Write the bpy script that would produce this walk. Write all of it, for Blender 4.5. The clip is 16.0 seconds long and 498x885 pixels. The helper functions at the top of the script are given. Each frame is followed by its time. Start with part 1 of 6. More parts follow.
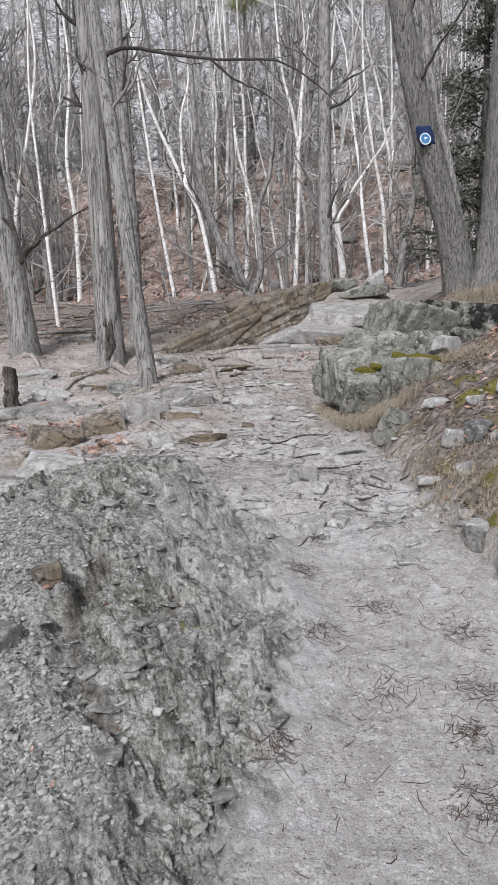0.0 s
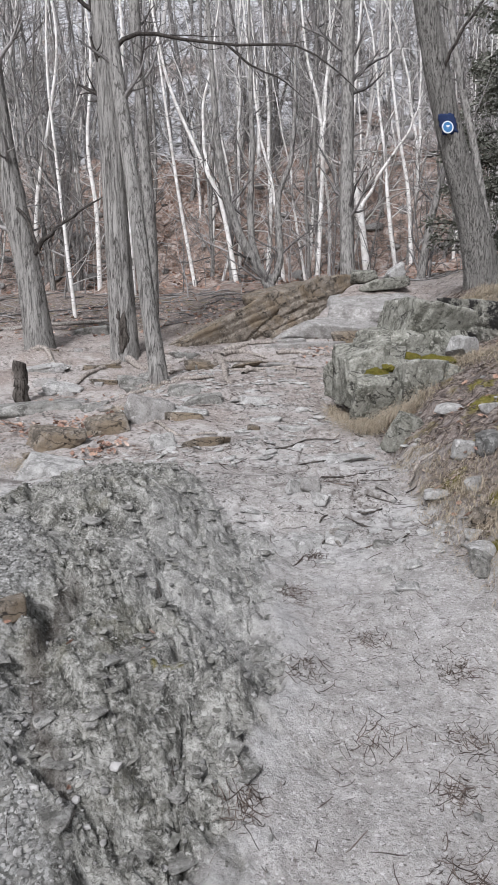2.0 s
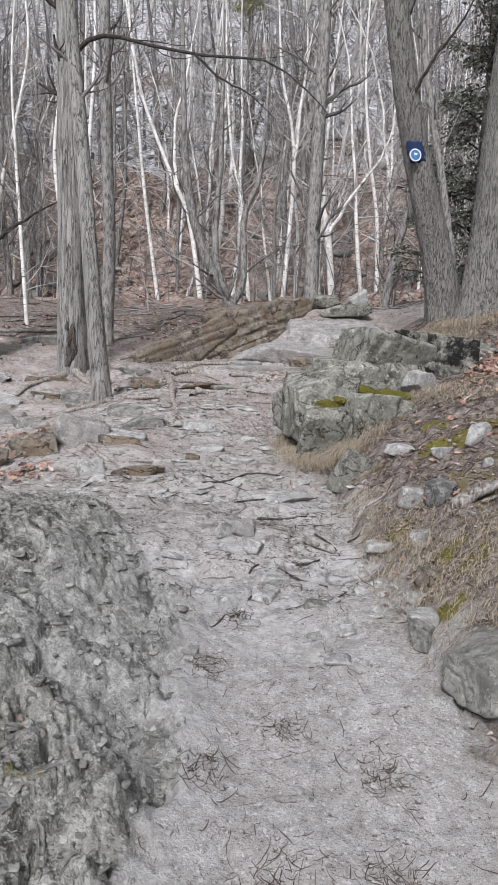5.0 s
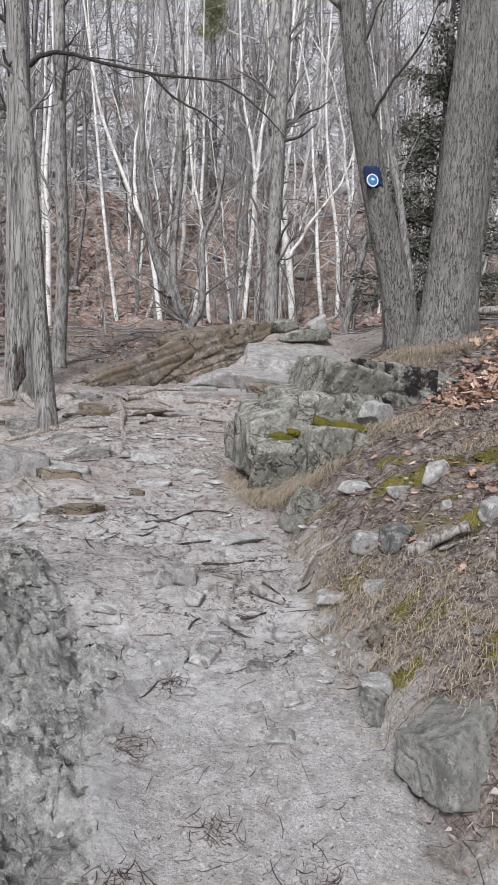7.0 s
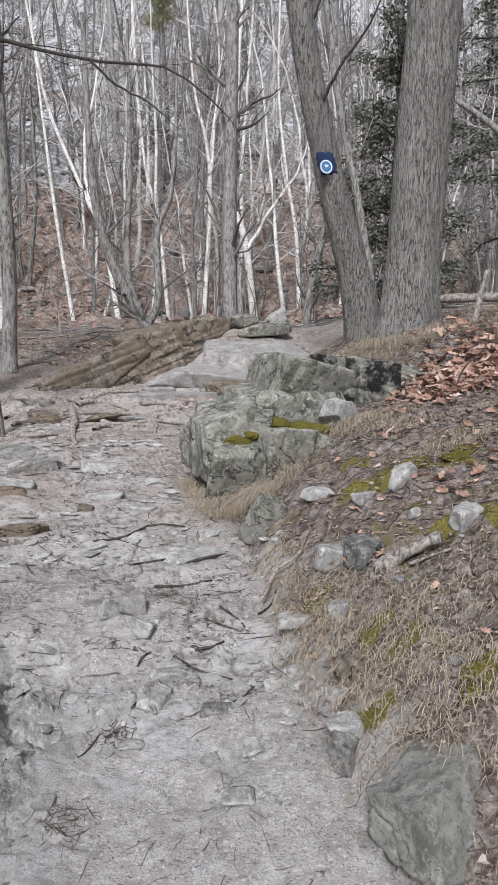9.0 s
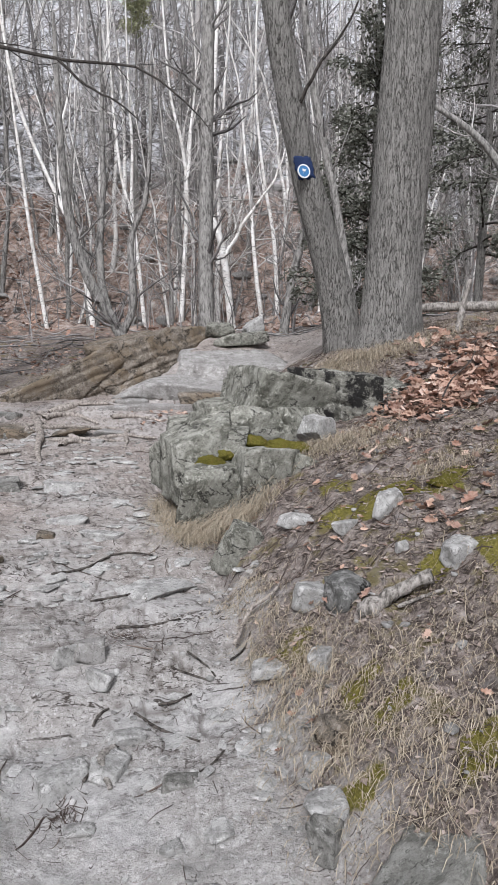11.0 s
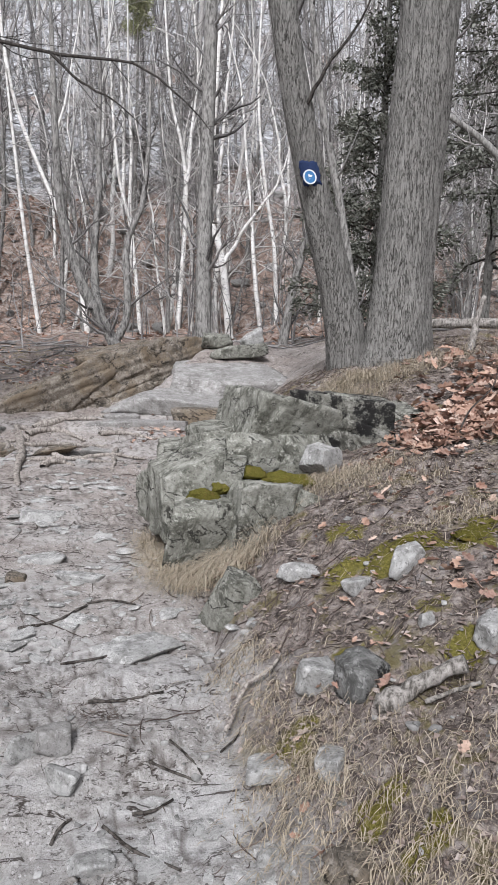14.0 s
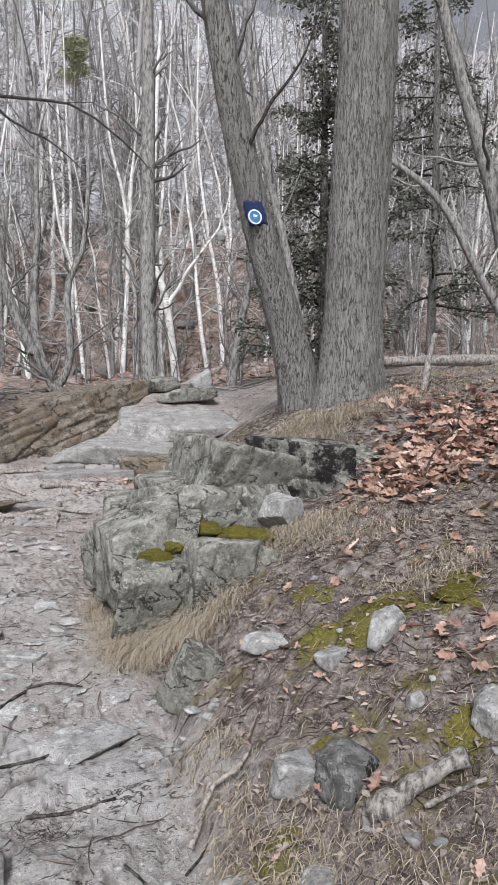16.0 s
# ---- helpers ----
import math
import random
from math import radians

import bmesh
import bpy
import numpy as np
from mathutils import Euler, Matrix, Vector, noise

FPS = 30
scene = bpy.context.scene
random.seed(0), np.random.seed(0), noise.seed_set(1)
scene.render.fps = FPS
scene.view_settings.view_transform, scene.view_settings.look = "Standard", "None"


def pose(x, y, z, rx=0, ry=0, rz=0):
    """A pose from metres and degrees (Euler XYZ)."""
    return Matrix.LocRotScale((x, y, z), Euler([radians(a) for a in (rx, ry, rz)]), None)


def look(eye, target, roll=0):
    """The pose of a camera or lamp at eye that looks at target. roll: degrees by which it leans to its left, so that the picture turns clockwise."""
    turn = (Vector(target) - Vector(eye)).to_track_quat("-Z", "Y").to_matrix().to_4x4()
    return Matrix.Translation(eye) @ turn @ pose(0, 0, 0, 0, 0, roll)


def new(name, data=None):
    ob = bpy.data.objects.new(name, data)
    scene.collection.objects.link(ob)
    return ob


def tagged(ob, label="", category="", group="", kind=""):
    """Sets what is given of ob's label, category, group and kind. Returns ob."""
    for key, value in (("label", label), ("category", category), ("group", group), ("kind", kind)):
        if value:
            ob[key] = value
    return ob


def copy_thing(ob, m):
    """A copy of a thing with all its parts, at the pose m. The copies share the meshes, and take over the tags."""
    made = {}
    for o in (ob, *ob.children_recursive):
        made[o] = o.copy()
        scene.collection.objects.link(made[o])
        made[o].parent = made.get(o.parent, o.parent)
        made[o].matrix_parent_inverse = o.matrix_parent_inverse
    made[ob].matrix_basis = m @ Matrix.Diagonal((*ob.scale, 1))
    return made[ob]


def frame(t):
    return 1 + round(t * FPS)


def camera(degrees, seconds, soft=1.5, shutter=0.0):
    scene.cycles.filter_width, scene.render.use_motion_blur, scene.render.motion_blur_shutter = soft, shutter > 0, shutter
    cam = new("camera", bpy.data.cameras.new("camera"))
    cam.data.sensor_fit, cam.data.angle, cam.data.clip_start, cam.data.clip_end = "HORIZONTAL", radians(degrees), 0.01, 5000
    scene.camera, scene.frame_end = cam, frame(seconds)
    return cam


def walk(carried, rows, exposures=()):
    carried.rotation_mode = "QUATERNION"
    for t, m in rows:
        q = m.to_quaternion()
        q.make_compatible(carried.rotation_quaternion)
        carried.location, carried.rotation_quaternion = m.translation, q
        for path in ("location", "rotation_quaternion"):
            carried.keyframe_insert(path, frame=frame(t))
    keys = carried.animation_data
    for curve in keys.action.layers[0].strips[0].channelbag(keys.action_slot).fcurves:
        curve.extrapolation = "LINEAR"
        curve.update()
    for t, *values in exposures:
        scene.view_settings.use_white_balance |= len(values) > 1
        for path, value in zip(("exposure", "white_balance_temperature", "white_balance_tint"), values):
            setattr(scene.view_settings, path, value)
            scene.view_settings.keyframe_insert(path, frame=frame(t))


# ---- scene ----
cam = camera(40.2, 16.0, soft=0.8)
PATH = [
    (0, (0.065, 0.154, 1.486), (0.029, 2.133, 1.2), -0.9),
    (0.5, (0.107, 0.206, 1.506), (0.03, 2.184, 1.22), -0.8),
    (1, (0.146, 0.253, 1.535), (0.055, 2.229, 1.237), -0.4),
    (1.5, (0.182, 0.299, 1.565), (0.081, 2.272, 1.253), -0.1),
    (2, (0.216, 0.353, 1.59), (0.108, 2.324, 1.267), -0.5),
    (2.5, (0.239, 0.415, 1.604), (0.137, 2.383, 1.263), 0.3),
    (3, (0.267, 0.473, 1.623), (0.179, 2.438, 1.262), 0.9),
    (3.5, (0.294, 0.54, 1.629), (0.23, 2.507, 1.269), 1.5),
    (6, (0.427, 0.93, 1.667), (0.478, 2.919, 1.463), 3.5),
    (6.5, (0.455, 0.999, 1.69), (0.536, 2.988, 1.496), 3.6),
    (7, (0.481, 1.067, 1.715), (0.584, 3.054, 1.507), 3.4),
    (7.5, (0.506, 1.139, 1.736), (0.628, 3.124, 1.523), 3.0),
    (8, (0.538, 1.21, 1.756), (0.684, 3.192, 1.53), 2.3),
    (8.5, (0.564, 1.296, 1.762), (0.728, 3.276, 1.537), 1.4),
    (9, (0.588, 1.377, 1.764), (0.782, 3.355, 1.542), 1.3),
    (9.5, (0.606, 1.454, 1.769), (0.824, 3.43, 1.548), 1.3),
    (12, (0.685, 1.84, 1.867), (0.948, 3.814, 1.679), 1.1),
    (12.5, (0.696, 1.918, 1.89), (0.955, 3.893, 1.704), 0.8),
    (13, (0.7, 1.992, 1.912), (0.949, 3.967, 1.726), 1.0),
    (13.5, (0.698, 2.073, 1.925), (0.94, 4.05, 1.738), 2.0),
    (14, (0.695, 2.148, 1.932), (0.962, 4.122, 1.747), 2.4),
    (14.5, (0.707, 2.231, 1.937), (0.985, 4.204, 1.755), 1.3),
    (15, (0.712, 2.314, 1.94), (0.987, 4.289, 1.794), 0.2),
    (15.5, (0.709, 2.387, 1.954), (1.06, 4.353, 1.852), 0.7),
    (16, (0.707, 2.447, 1.98), (1.12, 4.402, 1.914), 0.7),
]
walk(cam, [(t, look(eye, target, roll)) for t, eye, target, roll in PATH], exposures=((0, 0.14, 6080, 14), (6, 0.13, 6100, 14), (16, 0.22, 6080, 13.5)))

# ---- world, sun, exposure ----
world = bpy.data.worlds.new("overcast_sky")
scene.world = world
world.use_nodes = True
wn, wl = world.node_tree.nodes, world.node_tree.links
wn.clear()
sky = wn.new("ShaderNodeTexSky")
sky.sky_type, sky.sun_disc = "NISHITA", False
sky.sun_elevation, sky.sun_rotation, sky.air_density, sky.dust_density = radians(50), radians(200), 1.0, 4.0
grey = wn.new("ShaderNodeHueSaturation")
grey.inputs["Saturation"].default_value = 0.12
back = wn.new("ShaderNodeBackground")
back.inputs["Strength"].default_value = 0.097
wout = wn.new("ShaderNodeOutputWorld")
wl.new(sky.outputs["Color"], grey.inputs["Color"])
wl.new(grey.outputs["Color"], back.inputs["Color"])
wl.new(back.outputs["Background"], wout.inputs["Surface"])
sun_data = bpy.data.lights.new("sun", "SUN")
sun_data.energy, sun_data.angle, sun_data.color = 2.9, radians(12), (1.0, 0.98, 0.95)
sun = new("sun", sun_data)
sun.matrix_world = look((-3, -8, 12), (0.5, 5, 0.5))


# ---- numeric helpers ----
def mix32(h):
    h = h.astype(np.uint32)
    h = (h ^ (h >> 16)) * np.uint32(0x7FEB352D)
    h = (h ^ (h >> 15)) * np.uint32(0x846CA68B)
    return h ^ (h >> 16)


def lattice(ix, iy, iz, seed):
    h = ix.astype(np.int64) * 73856093 ^ iy.astype(np.int64) * 19349663 ^ iz.astype(np.int64) * 83492791 ^ (seed * 2654435)
    return mix32(h & 0xFFFFFFFF).astype(np.float64) / 2147483648.0 - 1.0


def vnoise(x, y, z=0.0, seed=0):
    """Value noise in -1..1 on arrays."""
    x, y, z = np.broadcast_arrays(np.asarray(x, float), np.asarray(y, float), np.asarray(z, float))
    fx, fy, fz = np.floor(x), np.floor(y), np.floor(z)
    u, v, w = x - fx, y - fy, z - fz
    u, v, w = u * u * u * (u * (u * 6 - 15) + 10), v * v * v * (v * (v * 6 - 15) + 10), w * w * w * (w * (w * 6 - 15) + 10)
    out = 0.0
    for a in (0, 1):
        for b in (0, 1):
            for c in (0, 1):
                k = (u if a else 1 - u) * (v if b else 1 - v) * (w if c else 1 - w)
                out = out + k * lattice(fx + a, fy + b, fz + c, seed)
    return out


def fbm(x, y, z=0.0, octaves=4, seed=0, gain=0.5):
    total, amp = 0.0, 1.0
    for i in range(octaves):
        total = total + amp * vnoise(x * 2 ** i, y * 2 ** i, z * 2 ** i, seed + i)
        amp *= gain
    return total


def ridged(x, y, z=0.0, octaves=3, seed=0):
    total, amp = 0.0, 1.0
    for i in range(octaves):
        total = total + amp * (1 - 2 * np.abs(vnoise(x * 2 ** i, y * 2 ** i, z * 2 ** i, seed + i)))
        amp *= 0.5
    return total


def facets(x, y, seed=0):
    """Broken tilted faces in plan: each cell has its own level and slope. Also gives the gap to the next cell."""
    fx, fy = np.floor(x), np.floor(y)
    d1, d2, out = np.full(np.shape(x), 9.0), np.full(np.shape(x), 9.0), np.zeros(np.shape(x))
    zero = np.zeros_like(fx)
    for a in (-1, 0, 1):
        for b in (-1, 0, 1):
            cx, cy = fx + a, fy + b
            dx, dy = x - cx - 0.5 - 0.42 * lattice(cx, cy, zero, seed), y - cy - 0.5 - 0.42 * lattice(cx, cy, zero, seed + 1)
            d = dx * dx + dy * dy
            h = 0.55 * lattice(cx, cy, zero, seed + 2) + 0.9 * (dx * lattice(cx, cy, zero, seed + 3) + dy * lattice(cx, cy, zero, seed + 4))
            first = d < d1
            d2 = np.where(first, d1, np.minimum(d2, d))
            out = np.where(first, h, out)
            d1 = np.where(first, d, d1)
    return out, np.sqrt(d2) - np.sqrt(d1)


def smooth(a, b, t):
    k = np.clip((t - a) / (b - a), 0, 1)
    return k * k * (3 - 2 * k)


# ---- ground shape ----
CENTRE_Z = ((-40, -6.0), (-3, -0.65), (0, -0.12), (2.5, 0.29), (4, 0.53), (5.3, 0.72), (7, 0.94), (8.2, 1.13), (9.6, 1.34), (10.2, 1.55), (11.5, 2.28), (13, 2.5), (16, 2.6), (20, 2.9), (26, 3.4))
LEFT_Z = ((-40, -6.5), (-3, -0.7), (0, -0.12), (2.5, 0.29), (4, 0.48), (5.8, 0.64), (6.6, 0.70), (8.7, 0.75), (10, 1.15), (11, 1.38), (12, 1.5), (14, 1.9), (16, 2.3), (20, 2.8), (26, 3.4))
CENTRE_X = ((-40, 0.5), (2, 0.55), (4, 0.45), (5.3, 0.3), (7, 0.05), (8.5, 0.05), (9.8, 0.5), (10.3, 1.0), (11.5, 1.9), (13, 2.2), (40, 2.2))
BANK_X = ((-40, 1.6), (2.2, 1.35), (3.4, 1.12), (4.5, 1.0), (5.3, 1.0), (6.2, 0.95), (7.5, 0.95), (9, 1.3), (10.5, 2.0), (12, 3.0), (40, 3.5))


def profile(knots, y):
    ks = np.array(knots)
    return (np.interp(y - 0.25, ks[:, 0], ks[:, 1]) + np.interp(y, ks[:, 0], ks[:, 1]) + np.interp(y + 0.25, ks[:, 0], ks[:, 1])) / 3


def mound_mask(x, y):
    r = np.sqrt(((x + 0.805) / 0.895) ** 2 + ((y - 2.927) / 1.53) ** 2)
    return 1 - smooth(0, 1.45, r)


def bank_run(x, y):
    return np.maximum(0, x - profile(BANK_X, y))


def base_ground(x, y):
    x, y = np.asarray(x, float), np.asarray(y, float)
    zc, zl = profile(CENTRE_Z, y), profile(LEFT_Z, y)
    left = np.maximum(0, profile(CENTRE_X, y) - 0.6 - x)
    z = zc + (zl - zc) * smooth(0, 1, left / (1.6 - 0.9 * smooth(9.5, 10.2, y)))
    z = z + 0.48 * mound_mask(x, y)
    run = bank_run(x, y)
    bank = 0.85 * (1 - np.exp(-1.2 * run)) + 0.1 * np.clip(run - 1, 0, 4)
    z = z + bank * (1 + 0.2 * smooth(6.5, 8.5, y)) * (1 - 0.65 * smooth(9.5, 12, y))
    hill = np.maximum(0, y - 22 - 0.12 * np.abs(x - 1))
    z = z + 0.68 * np.minimum(hill, 150) * smooth(0, 6, hill)
    return z + 0.12 * smooth(12, 20, np.abs(x)) * np.abs(x) * 0.3


def rock_mask(x, y):
    """Bare lichened bedrock."""
    return smooth(0.08, 0.17, mound_mask(x, y) + 0.09 * fbm(x * 2.6, y * 2.6, 0, 4, 11))


def gravel_mask(x, y):
    """Loose chippings along the near foot and the far-left flank of the bedrock hump."""
    foot = smooth(0.05, 0.25, mound_mask(x, y) + 0.12 * fbm(x * 3, y * 3, 0, 3, 12)) * (1 - smooth(1.45, 1.75, y + 0.9 * x + 0.12 * fbm(x * 4, y * 4, 0, 2, 13)))
    flank = 1 - smooth(0.5, 1.0, np.hypot((x + 0.95) / 0.36, (y - 2.65) / 0.55) + 0.35 * fbm(x * 4, y * 4, 0, 3, 14))
    return np.maximum(foot, 0.9 * flank)


def litter_mask(x, y):
    run = x - profile(BANK_X, y) + 0.12 * fbm(x * 3, y * 3, 0, 4, 21)
    return np.maximum(smooth(-0.02, 0.16, run) * (1 - smooth(9.5, 10.5, y) * (1 - smooth(2.5, 4.0, x))), smooth(12.2, 13.6, y + fbm(x, y, 0, 2, 5)))


def terrace(v, steps, sharp=0.16):
    """Turns a smooth field into small treads with broken edges."""
    q = v * steps
    k = np.floor(q)
    return (k + smooth(1 - sharp, 1, q - k)) / steps


def stony_mask(x, y):
    return smooth(3.0, 4.4, y) * (0.5 + 0.5 * smooth(-0.2, 0.3, fbm(x * 0.8, y * 0.8, 0, 2, 35)))


def warped(x, y):
    return x + 0.10 * fbm(x * 4, y * 4, 0, 3, 41), y + 0.10 * fbm(x * 4, y * 4, 5, 3, 42)


def tread_field(x, y):
    ux, uy = x + 0.06 * vnoise(x * 3, y * 3, 0, 81), y + 0.06 * vnoise(x * 3, y * 3, 4, 82)
    return fbm(ux * 0.9, uy * 2.2, 0, 2, 36) + 0.06 * vnoise(ux * 7, uy * 9, 0, 83)


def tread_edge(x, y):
    """Dark lines along the small steps of bedrock in the trail: ledge shade put into the colour."""
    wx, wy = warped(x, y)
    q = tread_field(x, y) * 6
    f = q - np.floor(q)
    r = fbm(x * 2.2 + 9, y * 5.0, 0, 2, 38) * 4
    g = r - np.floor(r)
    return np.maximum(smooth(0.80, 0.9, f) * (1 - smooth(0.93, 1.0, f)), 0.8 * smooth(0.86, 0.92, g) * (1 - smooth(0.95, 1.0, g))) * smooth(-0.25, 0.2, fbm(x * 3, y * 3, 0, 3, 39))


def line_gap(x, y, pts, width):
    """1 on a broken line in plan, falling to 0 at the width."""
    d = np.full(np.shape(x), 9.0)
    for (ax, ay), (bx, by) in zip(pts[:-1], pts[1:]):
        vx, vy = bx - ax, by - ay
        t = np.clip(((x - ax) * vx + (y - ay) * vy) / (vx * vx + vy * vy), 0, 1)
        d = np.minimum(d, np.hypot(x - ax - t * vx, y - ay - t * vy))
    return 1 - smooth(0.15 * width, width, d)


CRACKS = (((0.04, 5.18), (0.23, 5.29), (0.39, 5.44), (0.53, 5.56)), ((0.33, 5.0), (0.47, 5.06), (0.62, 5.1)), ((-0.42, 5.34), (-0.26, 5.35), (-0.18, 5.49)), ((-0.39, 5.81), (-0.27, 5.89), (-0.1, 5.77), (0.0, 5.88)))
GULLY = ((-0.56, 2.7), (-0.58, 2.33), (-0.5, 2.12), (-0.37, 1.94))


def relief(x, y):
    """Height of beds, flakes, cracks and litter over the smooth ground."""
    rock, litter = rock_mask(x, y), litter_mask(x, y)
    gravel = gravel_mask(x, y)
    bare = (1 - rock) * (1 - litter)
    wx, wy = warped(x, y)
    wob = fbm(x * 0.9, y * 0.9, 0, 3, 31) * 0.03 + fbm(x * 4, y * 4, 0, 3, 32) * 0.010
    # dirt trodden over stepped bedrock: broad plates with thin broken edges
    stony = stony_mask(x, y)
    p1, q1 = facets(wx * 1.7, wy * 3.0, 400)
    p2, q2 = facets(wx * 5.0 + 1.7, wy * 8.0, 410)
    wob = wob + bare * stony * (0.10 * terrace(tread_field(x, y), 6, 0.1) + 0.024 * p1 + 0.010 * p2 - 0.016 * (1 - smooth(0.0, 0.05, q1)) - 0.007 * (1 - smooth(0.0, 0.07, q2)))
    wob = wob + bare * (0.0025 * fbm(x * 40, y * 40, 0, 2, 34) + 0.003 * ridged(wx * 7, wy * 10, 0, 2, 37))
    for pts in CRACKS:
        wob = wob - 0.028 * line_gap(wx, wy, [(px + 0.01, py) for px, py in pts], 0.022) * bare
    # the hump: thin flaky beds, broken and pitted
    f1, g1 = facets(wx * 2.6, wy * 3.4, 430)
    f2, g2 = facets(wx * 8 + 3.1, wy * 12, 440)
    f3, g3 = facets(wx * 22, wy * 34 + 7.7, 450)
    beds = terrace(fbm(wx * 1.4, wy * 2.2, 0, 3, 43), 7, 0.10)
    flakes = terrace(fbm(wx * 5, wy * 8, 0, 3, 44), 4, 0.14)
    crag = 0.10 * beds + 0.026 * flakes + 0.028 * f1 + 0.016 * f2 + 0.009 * f3 - 0.032 * (1 - smooth(0.0, 0.06, g1)) - 0.018 * (1 - smooth(0.0, 0.10, g2)) - 0.006 * (1 - smooth(0.0, 0.12, g3)) + 0.005 * fbm(x * 40, y * 46, 0, 2, 45)
    wob = wob + bare * stony * (0.004 * f2 + 0.003 * f3)
    wob = wob + rock * (crag - 0.01) * (1 - 0.8 * gravel)
    wob = wob - 0.045 * line_gap(wx, wy, GULLY, 0.08)
    wob = wob + gravel * 0.008 * ridged(x * 24, y * 24, 0, 2, 47)
    wob = wob + litter * (0.025 * fbm(x * 5, y * 5, 0, 3, 51) + 0.010 * fbm(x * 24, y * 24, 0, 3, 52))
    return wob


def ground_z(x, y):
    x, y = np.asarray(x, float), np.asarray(y, float)
    z = base_ground(x, y)
    near = y < 20
    if near.any():
        z[near] += relief(x[near], y[near]) * (1 - smooth(14, 20, y[near]))
    far = fbm(x * 0.15, y * 0.15, 0, 4, 61) * 0.9 * smooth(17, 30, y) + fbm(x * 0.9, y * 0.9, 0, 3, 62) * 0.3 * smooth(15, 22, y)
    return z + far


def gz(x, y):
    return float(ground_z(np.array([x]), np.array([y]))[0])


# ---- mesh helpers ----
def fast_mesh(name, verts, faces, flat=False):
    """A mesh from arrays; all faces have the same number of corners."""
    faces = np.asarray(faces, np.int32)
    me = bpy.data.meshes.new(name)
    me.vertices.add(len(verts))
    me.vertices.foreach_set("co", np.asarray(verts, np.float32).ravel())
    me.loops.add(faces.size)
    me.loops.foreach_set("vertex_index", faces.ravel())
    me.polygons.add(len(faces))
    me.polygons.foreach_set("loop_start", np.arange(0, faces.size, faces.shape[1], dtype=np.int32))
    me.polygons.foreach_set("use_smooth", np.full(len(faces), not flat))
    me.update(calc_edges=True)
    me.validate()
    return me


def put(name, me, material, parent=None, label="", category="", kind="", group=""):
    ob = new(name, me)
    me.materials.clear()
    me.materials.append(material)
    if parent is not None:
        ob.parent = parent
    return tagged(ob, label, category, group, kind)


def empty_at(name, p, label, category, group=""):
    ob = new(name)
    ob.location = p
    ob.empty_display_size = 0.1
    return tagged(ob, label, category, group)


class Tubes:
    """Collects tapered round limbs into one mesh."""

    def __init__(self):
        self.v, self.f, self.n = [], [], 0

    def add(self, pts, radii, sides=5):
        p = np.asarray(pts, float)
        r = np.asarray(radii, float)
        d = np.gradient(p, axis=0)
        d /= np.linalg.norm(d, axis=1)[:, None] + 1e-9
        ref = np.array([0.0, 0.0, 1.0]) if abs(d[:, 2]).mean() < 0.8 else np.array([1.0, 0.0, 0.0])
        a = np.cross(d, ref)
        a /= np.linalg.norm(a, axis=1)[:, None] + 1e-9
        b = np.cross(d, a)
        th = np.linspace(0, 2 * np.pi, sides, endpoint=False)
        ring = a[:, None, :] * np.cos(th)[None, :, None] + b[:, None, :] * np.sin(th)[None, :, None]
        v = p[:, None, :] + ring * r[:, None, None]
        k = len(p)
        i, j = np.meshgrid(np.arange(k - 1), np.arange(sides), indexing="ij")
        j2 = (j + 1) % sides
        f = np.stack([i * sides + j, i * sides + j2, (i + 1) * sides + j2, (i + 1) * sides + j], -1).reshape(-1, 4)
        self.v.append(v.reshape(-1, 3))
        self.f.append(f + self.n)
        self.n += k * sides

    def mesh(self, name):
        return fast_mesh(name, np.concatenate(self.v), np.concatenate(self.f))


def curve_pts(ctrl, n):
    """Smooth polyline through a few points."""
    c = np.asarray(ctrl, float)
    if len(c) == 2:
        return c[0] + (c[1] - c[0]) * np.linspace(0, 1, n)[:, None]
    c = np.vstack([2 * c[0] - c[1], c, 2 * c[-1] - c[-2]])
    t = np.linspace(0, len(c) - 3 - 1e-6, n)
    i = t.astype(int)
    u = (t - i)[:, None]
    a, b, d, e = c[i], c[i + 1], c[i + 2], c[i + 3]
    return 0.5 * (2 * b + (d - a) * u + (2 * a - 5 * b + 4 * d - e) * u ** 2 + (3 * b - a - 3 * d + e) * u ** 3)


